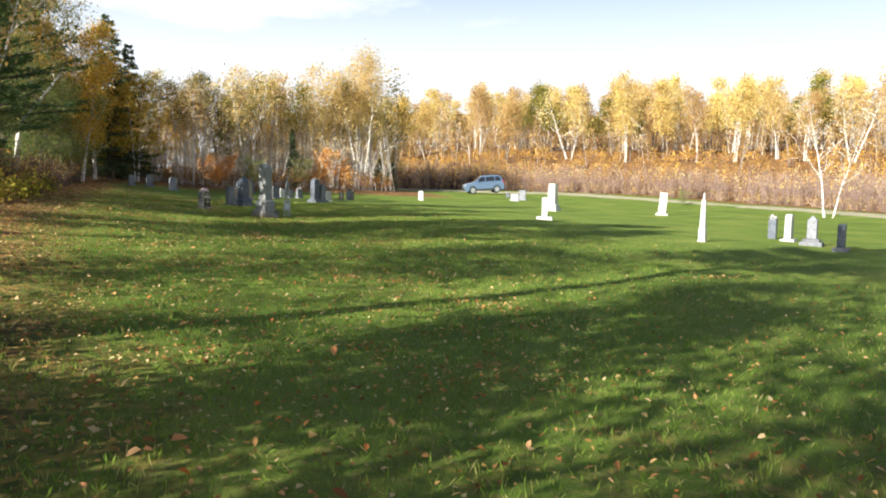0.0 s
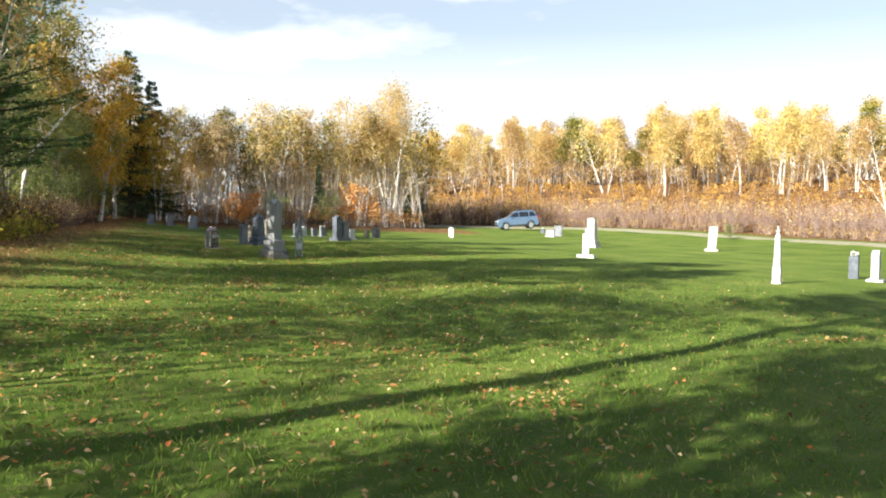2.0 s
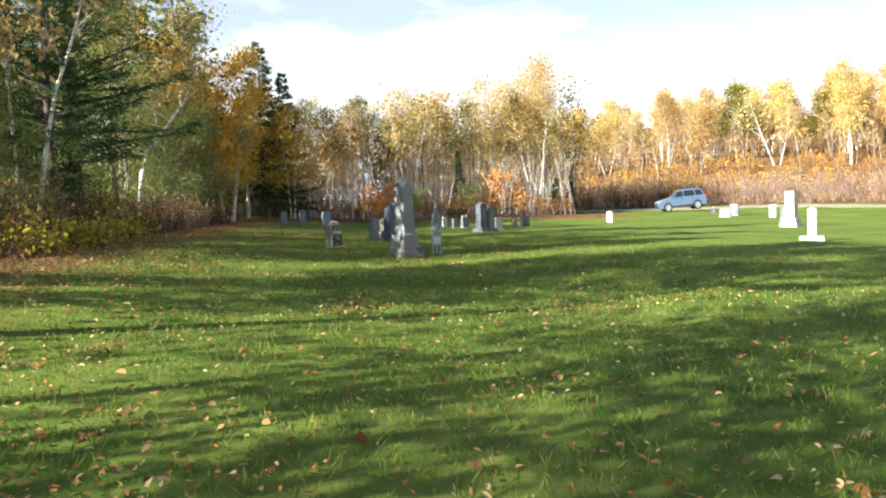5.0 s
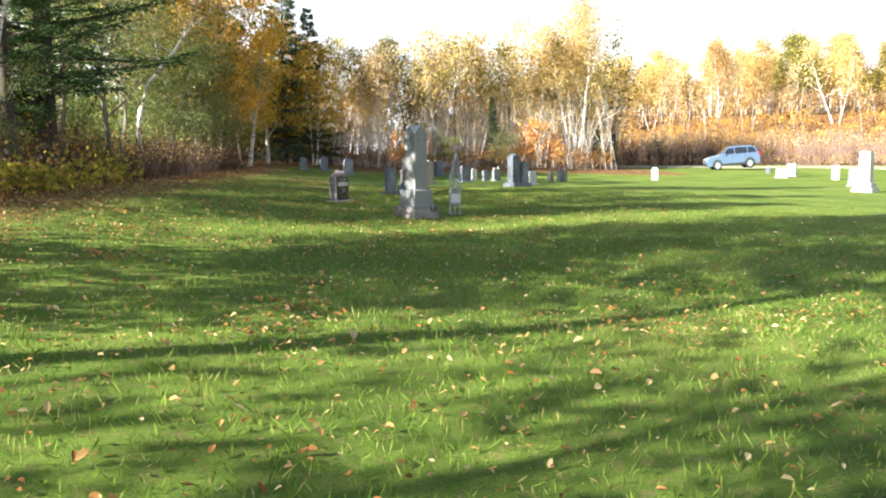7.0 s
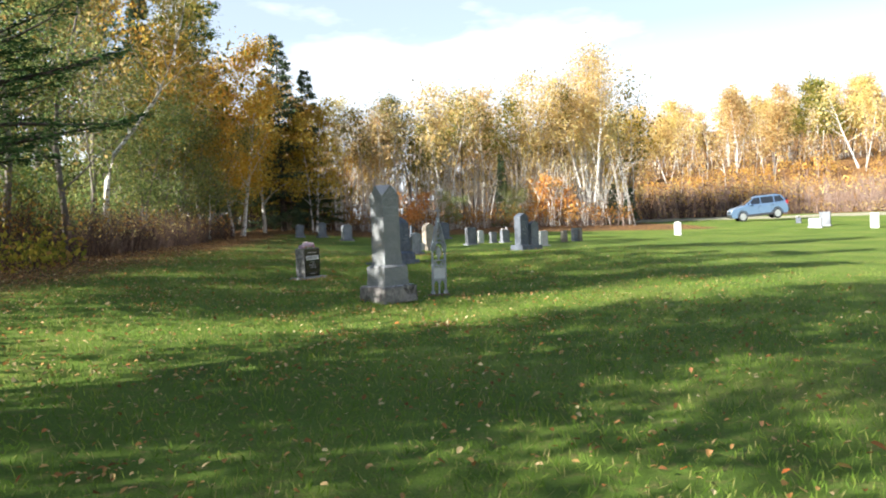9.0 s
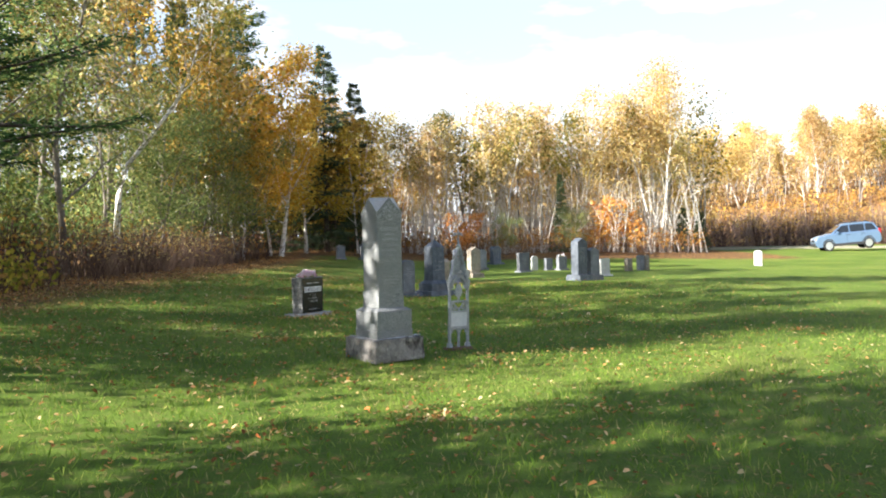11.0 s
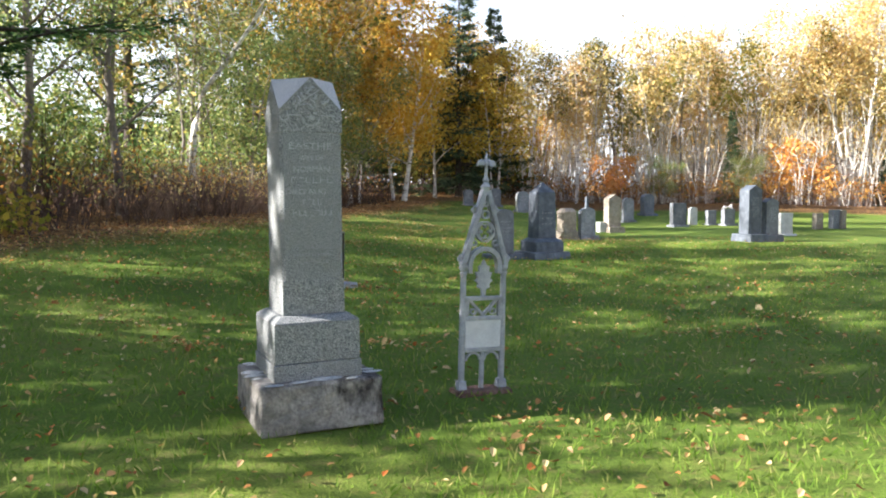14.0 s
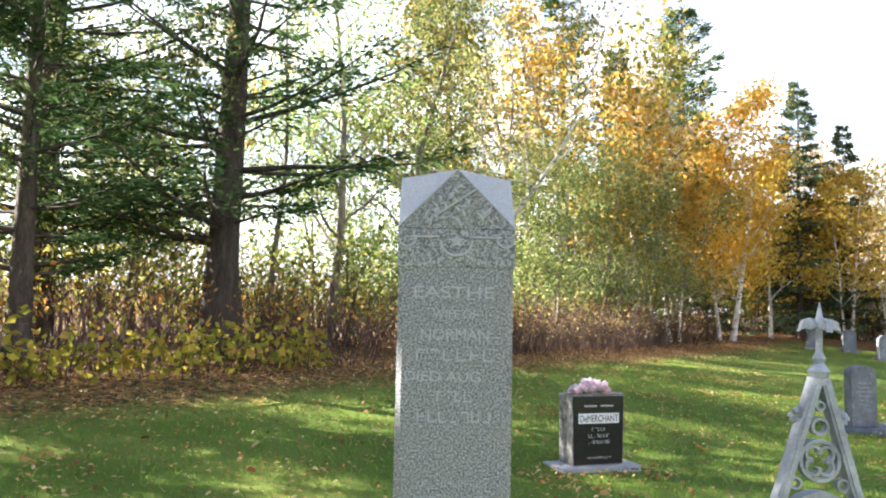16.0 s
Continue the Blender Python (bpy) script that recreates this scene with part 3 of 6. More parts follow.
def granite_monument():
    t = thing("gravestone_monument", at_ground(0, 0, FACE), "tall grey granite gabled monument on a stepped, lichen-stained base", "gravestone")
    bm = bmesh.new()
    block(bm, -0.345, 0.345, -0.345, 0.345, 0.0, 0.345, (0.97, 0.97), 0.02)
    bmesh.ops.subdivide_edges(bm, edges=bm.edges[:], cuts=3, use_grid_fill=True)
    for v in bm.verts:
        q = noise.noise_vector(v.co * 7.0) * 0.016 + noise.noise_vector(v.co * 22.0) * 0.005
        v.co += Vector((q.x, q.y, q.z * 0.6))
    base = part("base", bm, M_ROUGHBASE, t, "rough weathered base blotched with black and white lichen")
    rng = np.random.default_rng(3)
    bm = bmesh.new()
    for _ in range(26):
        side = rng.integers(0, 4)
        u, r = rng.uniform(-0.31, 0.31), rng.uniform(0.012, 0.05)
        d = 0.29 + rng.uniform(-0.02, 0.035)
        x, y = ((u, -d), (u, d), (-d, u), (d, u))[side]
        k = 9
        vs = [bm.verts.new((x + r * rng.uniform(0.6, 1.2) * math.cos(2 * math.pi * i / k) * 1.5, y + r * rng.uniform(0.6, 1.2) * math.sin(2 * math.pi * i / k) * 0.7, 0.352 + rng.uniform(0, 0.004))) for i in range(k)]
        c = bm.verts.new((x, y, 0.36))
        for i in range(k):
            bm.faces.new((vs[i], vs[(i + 1) % k], c))
    tagged(part("lichen", bm, M_LICHEN, base, "white crusts of lichen"), kind="stuff")
    bm = bmesh.new()
    block(bm, -0.245, 0.245, -0.245, 0.245, 0.34, 0.45, (1, 1), 0.006)
    part("die_foot", bm, M_GRANITE, t)
    bm = bmesh.new()
    block(bm, -0.238, 0.238, -0.238, 0.238, 0.452, 0.70, (1, 1), 0.006)
    die = part("die", bm, M_GRANITE, t)
    bm = bmesh.new()
    block(bm, -0.238, 0.238, -0.238, 0.238, 0.702, 0.735, (0.8, 0.8), 0.004)
    part("die_cap", bm, M_GRANITE, t)
    bar_lines(die, -0.2385, [(0.50, 0.30, 0.075, 6)], M_FAINT, "family_name")
    bm = bmesh.new()
    w = 0.17
    # shaft with a narrow stop-chamfer on each corner
    block(bm, -w - 0.004, w + 0.004, -w - 0.004, w + 0.004, 0.735, 0.93, (0.99, 0.99), 0.004)
    ch = 0.016
    ring = [(-w + ch, -w), (w - ch, -w), (w, -w + ch), (w, w - ch), (w - ch, w), (-w + ch, w), (-w, w - ch), (-w, -w + ch)]
    a = [bm.verts.new((x, y, 0.925)) for x, y in ring]
    b = [bm.verts.new((x, y, 1.745)) for x, y in ring]
    bm.faces.new(a[::-1])
    bm.faces.new(b)
    for i in range(8):
        bm.faces.new((a[i], a[(i + 1) % 8], b[(i + 1) % 8], b[i]))
    shaft = part("shaft", bm, M_GRANITE, t)
    bm = bmesh.new()
    wc = w + 0.003
    block(bm, -wc, wc, -wc, wc, 1.742, 1.86, (1, 1), 0.003)
    # crossed gables
    z0, z1 = 1.861, 2.04
    cor = [bm.verts.new(c) for c in ((-wc, -wc, z0), (wc, -wc, z0), (wc, wc, z0), (-wc, wc, z0))]
    pk = [bm.verts.new(c) for c in ((0, -wc, z1), (wc, 0, z1), (0, wc, z1), (-wc, 0, z1))]
    top = bm.verts.new((0, 0, z1 + 0.004))
    for i in range(4):
        bm.faces.new((cor[i], cor[(i + 1) % 4], pk[i]))
        bm.faces.new((cor[i], pk[i], top, pk[i - 1]))
    bm.faces.new(cor[::-1])
    cap = part("gabled_cap", bm, M_GRANITE, t)
    # roof slopes, a little proud of the gables; sky and sun light painted in as paler granite
    for i in range(4):
        bm = bmesh.new()
        up = Vector((0, 0, 0.004))
        quad = [Vector(c) for c in (((-wc, -wc, z0), (wc, -wc, z0), (wc, wc, z0), (-wc, wc, z0))[i], ((0, -wc, z1), (wc, 0, z1), (0, wc, z1), (-wc, 0, z1))[i], (0, 0, z1 + 0.004), ((0, -wc, z1), (wc, 0, z1), (0, wc, z1), (-wc, 0, z1))[i - 1])]
        lo, hi = [bm.verts.new(q + up * 0.3) for q in quad], [bm.verts.new(q + up) for q in quad]
        bm.faces.new(lo[::-1])
        bm.faces.new(hi)
        for k in range(4):
            bm.faces.new((lo[k], lo[(k + 1) % 4], hi[(k + 1) % 4], hi[k]))
        part("roof_slope", bm, M_LITROOF, cap, "granite roof slope coloured paler for the light on it")
    # carved leaves in the gable
    bm = bmesh.new()
    rng = np.random.default_rng(8)
    for _ in range(30):
        zz = rng.uniform(1.875, 1.99)
        lim = 0.14 * (2.02 - zz) / 0.16
        x = rng.uniform(-lim, lim)
        a, s = rng.uniform(0, math.pi), rng.uniform(0.011, 0.022)
        c, sn = math.cos(a), math.sin(a)
        vs = [bm.verts.new((x + p * c - q * sn, -wc - 0.004, zz + p * sn + q * c)) for p, q in ((-s, 0), (0, -s * 0.45), (s, 0), (0, s * 0.45))]
        mid = bm.verts.new((x, -wc - 0.010, zz))
        for i in range(4):
            bm.faces.new((vs[i], vs[(i + 1) % 4], mid))
    bar(bm, (-0.09, -wc - 0.004, 1.88), (0.06, -wc - 0.004, 1.985), 0.006, 0.006)
    part("carved_leaves", bm, M_LETTER, cap, "carved spray of oak leaves")
    bm = bmesh.new()
    for x0, x1 in ((-0.135, -0.05), (0.05, 0.135)):
        bar(bm, (x0, -wc - 0.002, 1.835), (x1, -wc - 0.002, 1.835), 0.006, 0.006)
    arc_band(bm, 0, 1.825, 0.043, 0.050, 180, 360, -wc - 0.005, -wc, 12)
    for cx in (-0.145, 0.145):
        arc_band(bm, cx, 1.83, 0.022, 0.028, 180, 360, -wc - 0.005, -wc, 8)
    star = []
    for i in range(10):
        a = math.pi / 2 + i * math.pi / 5
        r = 0.024 if i % 2 == 0 else 0.011
        star.append((r * math.cos(a), 1.822 + r * math.sin(a)))
    extrude_profile(bm, star, -wc - 0.006, -wc + 0.001)
    part("carved_moulding", bm, M_LETTER, cap, "incised scalloped border with a small star")
    f = -w - 0.001
    lettering("EASTHE", 0.050, 0.0015, "cut_line", M_LETTER, shaft, -0.006, f, 1.652, 0.235)
    lettering("WIFE OF", 0.036, 0.0015, "cut_line", M_LETTER, shaft, 0, f, 1.592, 0.13)
    lettering("NORMAN", 0.047, 0.0015, "cut_line", M_LETTER, shaft, 0, f, 1.527, 0.198)
    bar_lines(shaft, f, [(1.465, 0.235, 0.034, 6)], M_LETTER)
    lettering("DIED AUG", 0.042, 0.0015, "cut_line", M_LETTER, shaft, -0.034, f, 1.405, 0.22)
    bar_lines(shaft, f, [(1.345, 0.105, 0.032, 4), (1.285, 0.22, 0.032, 7), (1.10, 0.2, 0.016, 12), (1.06, 0.22, 0.016, 13), (1.02, 0.18, 0.016, 10)], M_LETTER)
    # final proportions: low plinth and die, slightly stouter all round
    for ob in t.children_recursive:
        for v in ob.data.vertices:
            v.co = Vector((v.co.x * 1.035, v.co.y * 1.035, float(np.interp(v.co.z, (0.0, 0.345, 0.70, 2.04, 3.0), (0.0, 0.275, 0.597, 1.957, 2.9)))))
    return t


def zinc_marker():
    """Openwork cast marker: two posts, a gable with tracery, a finial and a name panel."""
    t = thing("cast_metal_grave_marker", pose(0.91, 0.76, gz(0.91, 0.76) - 0.03, -1.0, 2.2, FACE) @ Matrix.Scale(0.955, 4), "openwork cast zinc grave marker with gable tracery and cross finial", "grave marker")
    bm = bmesh.new()
    block(bm, -0.21, 0.21, -0.10, 0.10, -0.02, 0.06, (0.96, 0.92), 0.01)
    part("base_slab", bm, M_RUST, t, "rust-brown stone slab sunk in the grass")
    for s in (-1, 1):
        bm = bmesh.new()
        x = s * 0.155
        block(bm, x - 0.034, x + 0.034, -0.034, 0.034, 0.05, 0.12, (0.8, 0.8), 0.004)
        lathe(bm, [(0.022, 0.11), (0.024, 0.30), (0.021, 0.62), (0.020, 0.84), (0.027, 0.862), (0.022, 0.872), (0.033, 0.895), (0.033, 0.912), (0.024, 0.918)], 10, (x, 0, 0))
        part("post", bm, M_ZINC, t, smooth=False)
    for s in (-1, 1):
        bm = bmesh.new()
        bar(bm, (s * 0.165, 0, 0.915), (s * 0.012, 0, 1.43), 0.034, 0.052)
        bar(bm, (s * 0.160, 0, 0.93), (s * 0.016, 0, 1.41), 0.014, 0.066)
        part("gable_rail", bm, M_ZINC, t)
    bm = bmesh.new()
    arc_band(bm, 0, 0.915, 0.098, 0.130, 0, 180, -0.026, 0.026, 20)
    for s in (-1, 1):
        bar(bm, (s * 0.114, 0, 0.86), (s * 0.114, 0, 0.93), 0.03, 0.05)
    part("arch", bm, M_ZINC, t)
    bm = bmesh.new()
    # four-lobed tracery with three small eyes above it
    for a in (45, 135, 225, 315):
        cx, cz = 0.031 * math.cos(radians(a)), 1.148 + 0.031 * math.sin(radians(a))
        arc_band(bm, cx, cz, 0.022, 0.031, a - 130, a + 130, -0.016, 0.016, 10)
    arc_band(bm, 0, 1.148, 0.062, 0.074, 0, 360, -0.016, 0.016, 22)
    arc_band(bm, 0, 1.265, 0.022, 0.032, 0, 360, -0.016, 0.016, 14)
    arc_band(bm, 0, 1.335, 0.011, 0.018, 0, 360, -0.016, 0.016, 12)
    for s in (-1, 1):
        arc_band(bm, s * 0.083, 1.068, 0.015, 0.023, 0, 360, -0.014, 0.014, 12)
    part("tracery", bm, M_ZINC, t)
    for s in (-1, 1):
        for z, x in ((0.965, 0.172), (1.30, 0.073)):
            bm = bmesh.new()
            for i in range(7):
                a = radians(20 + 55 * i)
                r = 0.020
                bmesh.ops.create_icosphere(bm, subdivisions=1, radius=0.013, matrix=Matrix.Translation((s * x + r * math.cos(a), 0.012 * math.sin(2 * a), z + r * math.sin(a))) @ Matrix.Diagonal((1.3, 0.9, 1.0, 1)))
            part("crocket", bm, M_ZINC, t, "small curled leaf ornament")
    bm = bmesh.new()
    lathe(bm, [(0.020, 1.41), (0.030, 1.435), (0.040, 1.455), (0.018, 1.485), (0.024, 1.50), (0.012, 1.525), (0.012, 1.60), (0.018, 1.62), (0.010, 1.66), (0.002, 1.70)], 8)
    for ang in (0, 90, 180, 270):
        c, s = math.cos(radians(ang)), math.sin(radians(ang))
        pts = [(0.010, 1.612), (0.035, 1.642), (0.062, 1.632), (0.075, 1.592), (0.058, 1.604), (0.036, 1.600)]
        f0 = [bm.verts.new((r * c - 0.011 * s, r * s + 0.011 * c, z)) for r, z in pts]
        f1 = [bm.verts.new((r * c + 0.011 * s, r * s - 0.011 * c, z)) for r, z in pts]
        bm.faces.new(f0)
        bm.faces.new(f1[::-1])
        for i in range(6):
            bm.faces.new((f0[i], f0[(i + 1) % 6], f1[(i + 1) % 6], f1[i]))
    part("cross_finial", bm, M_ZINC, t, "leafy cross finial on a stem")
    bm = bmesh.new()
    half = [(0.012, 0.70), (0.016, 0.75), (0.05, 0.765), (0.04, 0.785), (0.068, 0.81), (0.047, 0.825), (0.062, 0.865), (0.038, 0.87), (0.040, 0.91), (0.018, 0.915), (0.0, 0.955)]
    extrude_profile(bm, half + [(-x, z) for x, z in half[-2::-1]], -0.012, 0.012)
    part("leaf_ornament", bm, M_ZINC, t, "upright acanthus leaf")
    bm = bmesh.new()
    block(bm, -0.14, 0.14, -0.022, 0.022, 0.672, 0.70, (1, 1), 0.004)
    block(bm, -0.14, 0.14, -0.022, 0.022, 0.535, 0.562, (1, 1), 0.004)
    for s in (-1, 1):
        bar(bm, (s * 0.128, 0, 0.56), (s * 0.128, 0, 0.675), 0.03, 0.03)
        bar(bm, (s * 0.10, 0, 0.67), (0, 0, 0.57), 0.018, 0.026)
        arc_band(bm, s * 0.075, 0.595, 0.016, 0.024, 0, 360, -0.013, 0.013, 12)
    part("cross_rail", bm, M_ZINC, t)
    bm = bmesh.new()
    block(bm, -0.136, 0.136, -0.016, 0.016, 0.345, 0.537, (1, 1), 0.003)
    part("name_panel", bm, M_ZINCPANEL, t, "blank pale zinc panel")
    bm = bmesh.new()
    block(bm, -0.14, 0.14, -0.024, 0.024, 0.315, 0.347, (1, 1), 0.004)
    for s in (-1, 1):
        arc_band(bm, s * 0.070, 0.255, 0.048, 0.062, 0, 180, -0.014, 0.014, 12)
    block(bm, -0.014, 0.014, -0.014, 0.014, 0.05, 0.32, (1, 1), 0.003)
    part("lower_rail", bm, M_ZINC, t)
    return t


def posy(parent_matrix, x, y, z, w, count, mat, label, name="flower_posy", seed=1):
    """A bunch of many-petalled blooms."""
    rng = np.random.default_rng(seed)
    t = thing(name, parent_matrix @ Matrix.Translation((x, y, z)), label, "flowers")
    for i in range(count):
        cx, cy, cz = rng.uniform(-w, w), rng.uniform(-w * 0.5, w * 0.5), rng.uniform(0.02, w * 0.75)
        cz *= 1 - 0.5 * (cx / w) ** 2
        ms = Mesh()
        d = rng.normal(size=(46, 3))
        d /= np.linalg.norm(d, axis=1)[:, None]
        ms.leaves(rng, np.array((cx, cy, cz)) + d * 0.032 * rng.uniform(0.5, 1, (46, 1)), 0.02, 0.0, 0.8)
        part("bloom", ms, mat, t)
    ms = Mesh()
    d = rng.normal(size=(30, 3)) * np.array((w * 0.6, w * 0.35, w * 0.16)) + np.array((0, 0, 0.03))
    d[:, 2] = np.abs(d[:, 2])
    ms.leaves(rng, d, 0.028, 0.2, 1.3)
    tagged(part("greenery", ms, L_GREEN, t), kind="stuff")
    return t


def black_headstone():
    m = at_ground(-1.80, 4.92, FACE + 20, sink=0.05) @ Matrix.Scale(0.94, 4)
    t = thing("black_headstone", m, "polished black granite headstone with rock-pitched sides on a concrete base", "gravestone")
    bm = bmesh.new()
    block(bm, -0.45, 0.45, -0.18, 0.25, -0.05, 0.10, (1, 1), 0.008)
    part("base", bm, M_CONC, t, "pale grey concrete base")
    bm = bmesh.new()
    block(bm, -0.29, 0.29, -0.088, 0.17, 0.10, 0.80, (1.06, 1))
    bmesh.ops.subdivide_edges(bm, edges=bm.edges[:], cuts=7, use_grid_fill=True)
    for v in bm.verts:
        if abs(v.co.x) > 0.285 or v.co.z > 0.79:
            v.co += Vector((noise.noise(v.co * 13) * 0.02, noise.noise(v.co * 17 + Vector((5, 0, 0))) * 0.012, noise.noise(v.co * 11) * 0.012))
    body = part("body", bm, M_ROCKFACE, t, "rough pitched stone sides")
    bm = bmesh.new()
    block(bm, -0.28, 0.28, -0.100, -0.078, 0.11, 0.785, (1.05, 1), 0.004)
    face = part("polished_face", bm, M_BLACK, t, "polished black inscribed face")
    bm = bmesh.new()
    block(bm, -0.235, 0.235, -0.104, -0.099, 0.515, 0.615)
    plate = part("name_band", bm, M_WHITEPAINT, face, "white band with the family name in black letters")
    lettering("DeMERCHANT", 0.098, 0.001, "family_name", M_BLACKPAINT, face, 0, -0.1055, 0.531, 0.44)
    bar_lines(face, -0.1015, [(0.44, 0.17, 0.034, 5), (0.375, 0.25, 0.034, 8), (0.315, 0.25, 0.034, 9), (0.165, 0.28, 0.022, 11)], M_DULLWHITE)
    bm = bmesh.new()
    for s in (-1, 1):
        for i in range(5):
            extrude_profile(bm, [(s * (0.02 + 0.03 * i), 0.685 + 0.01 * (i % 2)), (s * (0.035 + 0.03 * i), 0.70), (s * (0.055 + 0.03 * i), 0.69), (s * (0.035 + 0.03 * i), 0.675)][::s], -0.1015, -0.099)
    tagged(part("carved_spray", bm, M_DULLWHITE, face, "engraved leaf spray"), kind="stuff")
    posy(m, -0.03, 0.03, 0.80, 0.19, 46, M_PETAL, "bunch of pink and white artificial flowers on the black headstone", seed=4)


def slab_stone(x, y, w, h, mat, label, style="round", d=0.13, base=None, turn=FACE, lean=0.0, name="headstone", base_mat=None, group=""):
    m = at_ground(x, y, turn, lean, 0.0, 0.03)
    t = thing(name, m, label, "gravestone", group)
    z0 = 0.0
    if base:
        bm = bmesh.new()
        bw, bh = base
        block(bm, -bw / 2, bw / 2, -d * 0.9 - 0.05, d * 0.9 + 0.05, 0, bh, (0.95, 0.92), 0.012)
        part("base", bm, base_mat or mat, t)
        z0 = bh + 0.001
    bm = bmesh.new()
    hw = w / 2
    if style == "round":
        pts = [(-hw, z0), (hw, z0)] + [(hw * math.cos(radians(a)), h - hw * 0.55 + hw * 0.55 * math.sin(radians(a))) for a in range(0, 181, 15)]
    elif style == "shoulder":
        pts = [(-hw, z0), (hw, z0), (hw, h - 0.10), (hw * 0.86, h - 0.07), (hw * 0.55, h - 0.035), (hw * 0.25, h - 0.005), (0, h), (-hw * 0.25, h - 0.005), (-hw * 0.55, h - 0.035), (-hw * 0.86, h - 0.07), (-hw, h - 0.10)]
    elif style == "peak":
        pts = [(-hw, z0), (hw, z0), (hw, h - hw * 0.55), (0, h), (-hw, h - hw * 0.55)]
    else:
        pts = [(-hw, z0), (hw, z0), (hw, h - 0.012), (hw - 0.012, h), (-hw + 0.012, h), (-hw, h - 0.012)]
    extrude_profile(bm, pts, -d / 2, d / 2, 0.008)
    tab = part("tablet", bm, mat, t)
    k = max(2, int(h / 0.16))
    bar_lines(tab, -d / 2 - 0.0005, [(z0 + (h - z0) * (0.35 + 0.42 * i / k), w * (0.45 + 0.15 * (i % 2)), 0.028, 7) for i in range(k)], M_LETTER)
    return t


def pillar_stone(x, y, w, h, mat, label, cap="peak", plinth=(0.62, 0.14), die=0.26, turn=FACE, lean=0.0, name="gravestone_pillar", taper=0.9, finial=False):
    m = at_ground(x, y, turn, lean, 0.0, 0.03)
    t = thing(name, m, label, "gravestone")
    bm = bmesh.new()
    pw, ph = plinth
    block(bm, -pw / 2, pw / 2, -pw / 2, pw / 2, 0, ph, (0.96, 0.96), 0.012)
    part("plinth", bm, mat, t)
    bm = bmesh.new()
    dw = (w + pw) / 2
    block(bm, -dw / 2, dw / 2, -dw / 2, dw / 2, ph, ph + die * 0.75, (1, 1), 0.01)
    block(bm, -dw / 2, dw / 2, -dw / 2, dw / 2, ph + die * 0.75 + 0.001, ph + die, (w / dw * 1.05, w / dw * 1.05), 0.004)
    part("die", bm, mat, t)
    bm = bmesh.new()
    z0, hw = ph + die, w / 2
    top = h - (w * 0.5 if cap == "peak" else w * 0.28 if cap == "roof" else 0.0)
    block(bm, -hw, hw, -hw, hw, z0, top, (taper, taper), 0.008)
    if cap == "peak":
        block(bm, -hw * taper, hw * taper, -hw * taper, hw * taper, top, h, (0.06, 0.06))
    elif cap == "roof":
        block(bm, -hw * taper * 1.12, hw * taper * 1.12, -hw * taper * 1.12, hw * taper * 1.12, top, h, (0.55, 0.55), 0.004)
    shaft = part("shaft", bm, mat, t)
    bar_lines(shaft, -hw * 0.985, [(z0 + (top - z0) * q, w * 0.6, 0.03, 6) for q in (0.3, 0.42, 0.54)], M_LETTER)
    if finial:
        bm = bmesh.new()
        lathe(bm, [(0.03, h - 0.02), (0.05, h + 0.03), (0.02, h + 0.06), (0.035, h + 0.11), (0.005, h + 0.17)], 10)
        part("finial", bm, mat, t)
    return t


granite_monument()
zinc_marker()
black_headstone()
pillar_stone(0.42, 10.9, 0.40, 1.50, M_BLUEST, "dark blue-grey granite pillar gravestone with a pointed top", "peak", (0.82, 0.16), 0.26, taper=0.92)
slab_stone(-0.28, 10.45, 0.36, 0.98, M_GREYST, "narrow round-topped grey headstone on a dark base", "round", 0.2, (0.72, 0.13), base_mat=M_BLUEST)
slab_stone(-3.95, 34.2, 0.55, 0.95, M_GREYST, "pale blue-grey headstone before the woods", "shoulder", 0.16, (0.7, 0.12))
pillar_stone(0.56, 16.7, 0.38, 0.86, M_TANST, "short tan gravestone with a roof-shaped cap", "roof", (0.52, 0.12), 0.16, taper=1.0)
pillar_stone(1.0, 19.4, 0.11, 1.15, M_BLUEST, "slim dark gravestone spire", "peak", (0.3, 0.1), 0.12, taper=0.7)
slab_stone(1.08, 17.05, 0.46, 0.90, M_GREYST, "grey shouldered headstone on a low base", "shoulder", 0.15, (0.62, 0.14))
slab_stone(1.75, 20.4, 0.46, 1.20, M_TANST, "brownish weathered headstone with a stepped top", "peak", 0.26, (0.6, 0.2))
slab_stone(1.42, 20.2, 0.24, 0.34, M_WHITE, "low white stone with pale flowers beside it", "flat", 0.2)
slab_stone(2.35, 27.5, 0.5, 1.0, M_GREYST, "grey headstone in the shade of the woods", "round", 0.15, (0.65, 0.12))
slab_stone(3.3, 32.3, 0.56, 1.0, M_BLUEST, "dark headstone with a sunlit pale edge", "round", 0.3, (0.75, 0.12))
slab_stone(4.02, 24.3, 0.60, 0.87, M_GREYST, "wide dark grey flat-topped headstone", "flat", 0.18, (0.72, 0.1))
slab_stone(4.62, 25.4, 0.36, 0.68, M_WHITE, "small pale round-topped headstone", "round", 0.1)
slab_stone(5.27, 25.6, 0.40, 0.57, M_GREYST, "small grey flat-topped headstone", "flat", 0.16, (0.5, 0.08))
slab_stone(5.87, 25.6, 0.50, 0.64, M_GREYST, "grey headstone with white flowers on top", "flat", 0.18, (0.6, 0.1))
posy(at_ground(5.87, 25.6), 0, 0, 0.61, 0.2, 14, M_PETALW, "white artificial flowers on a grey headstone", seed=6)
slab_stone(5.15, 16.5, 0.44, 1.44, M_BLUEST, "tall blue-grey granite headstone with a pointed top", "peak", 0.32, (0.62, 0.22))
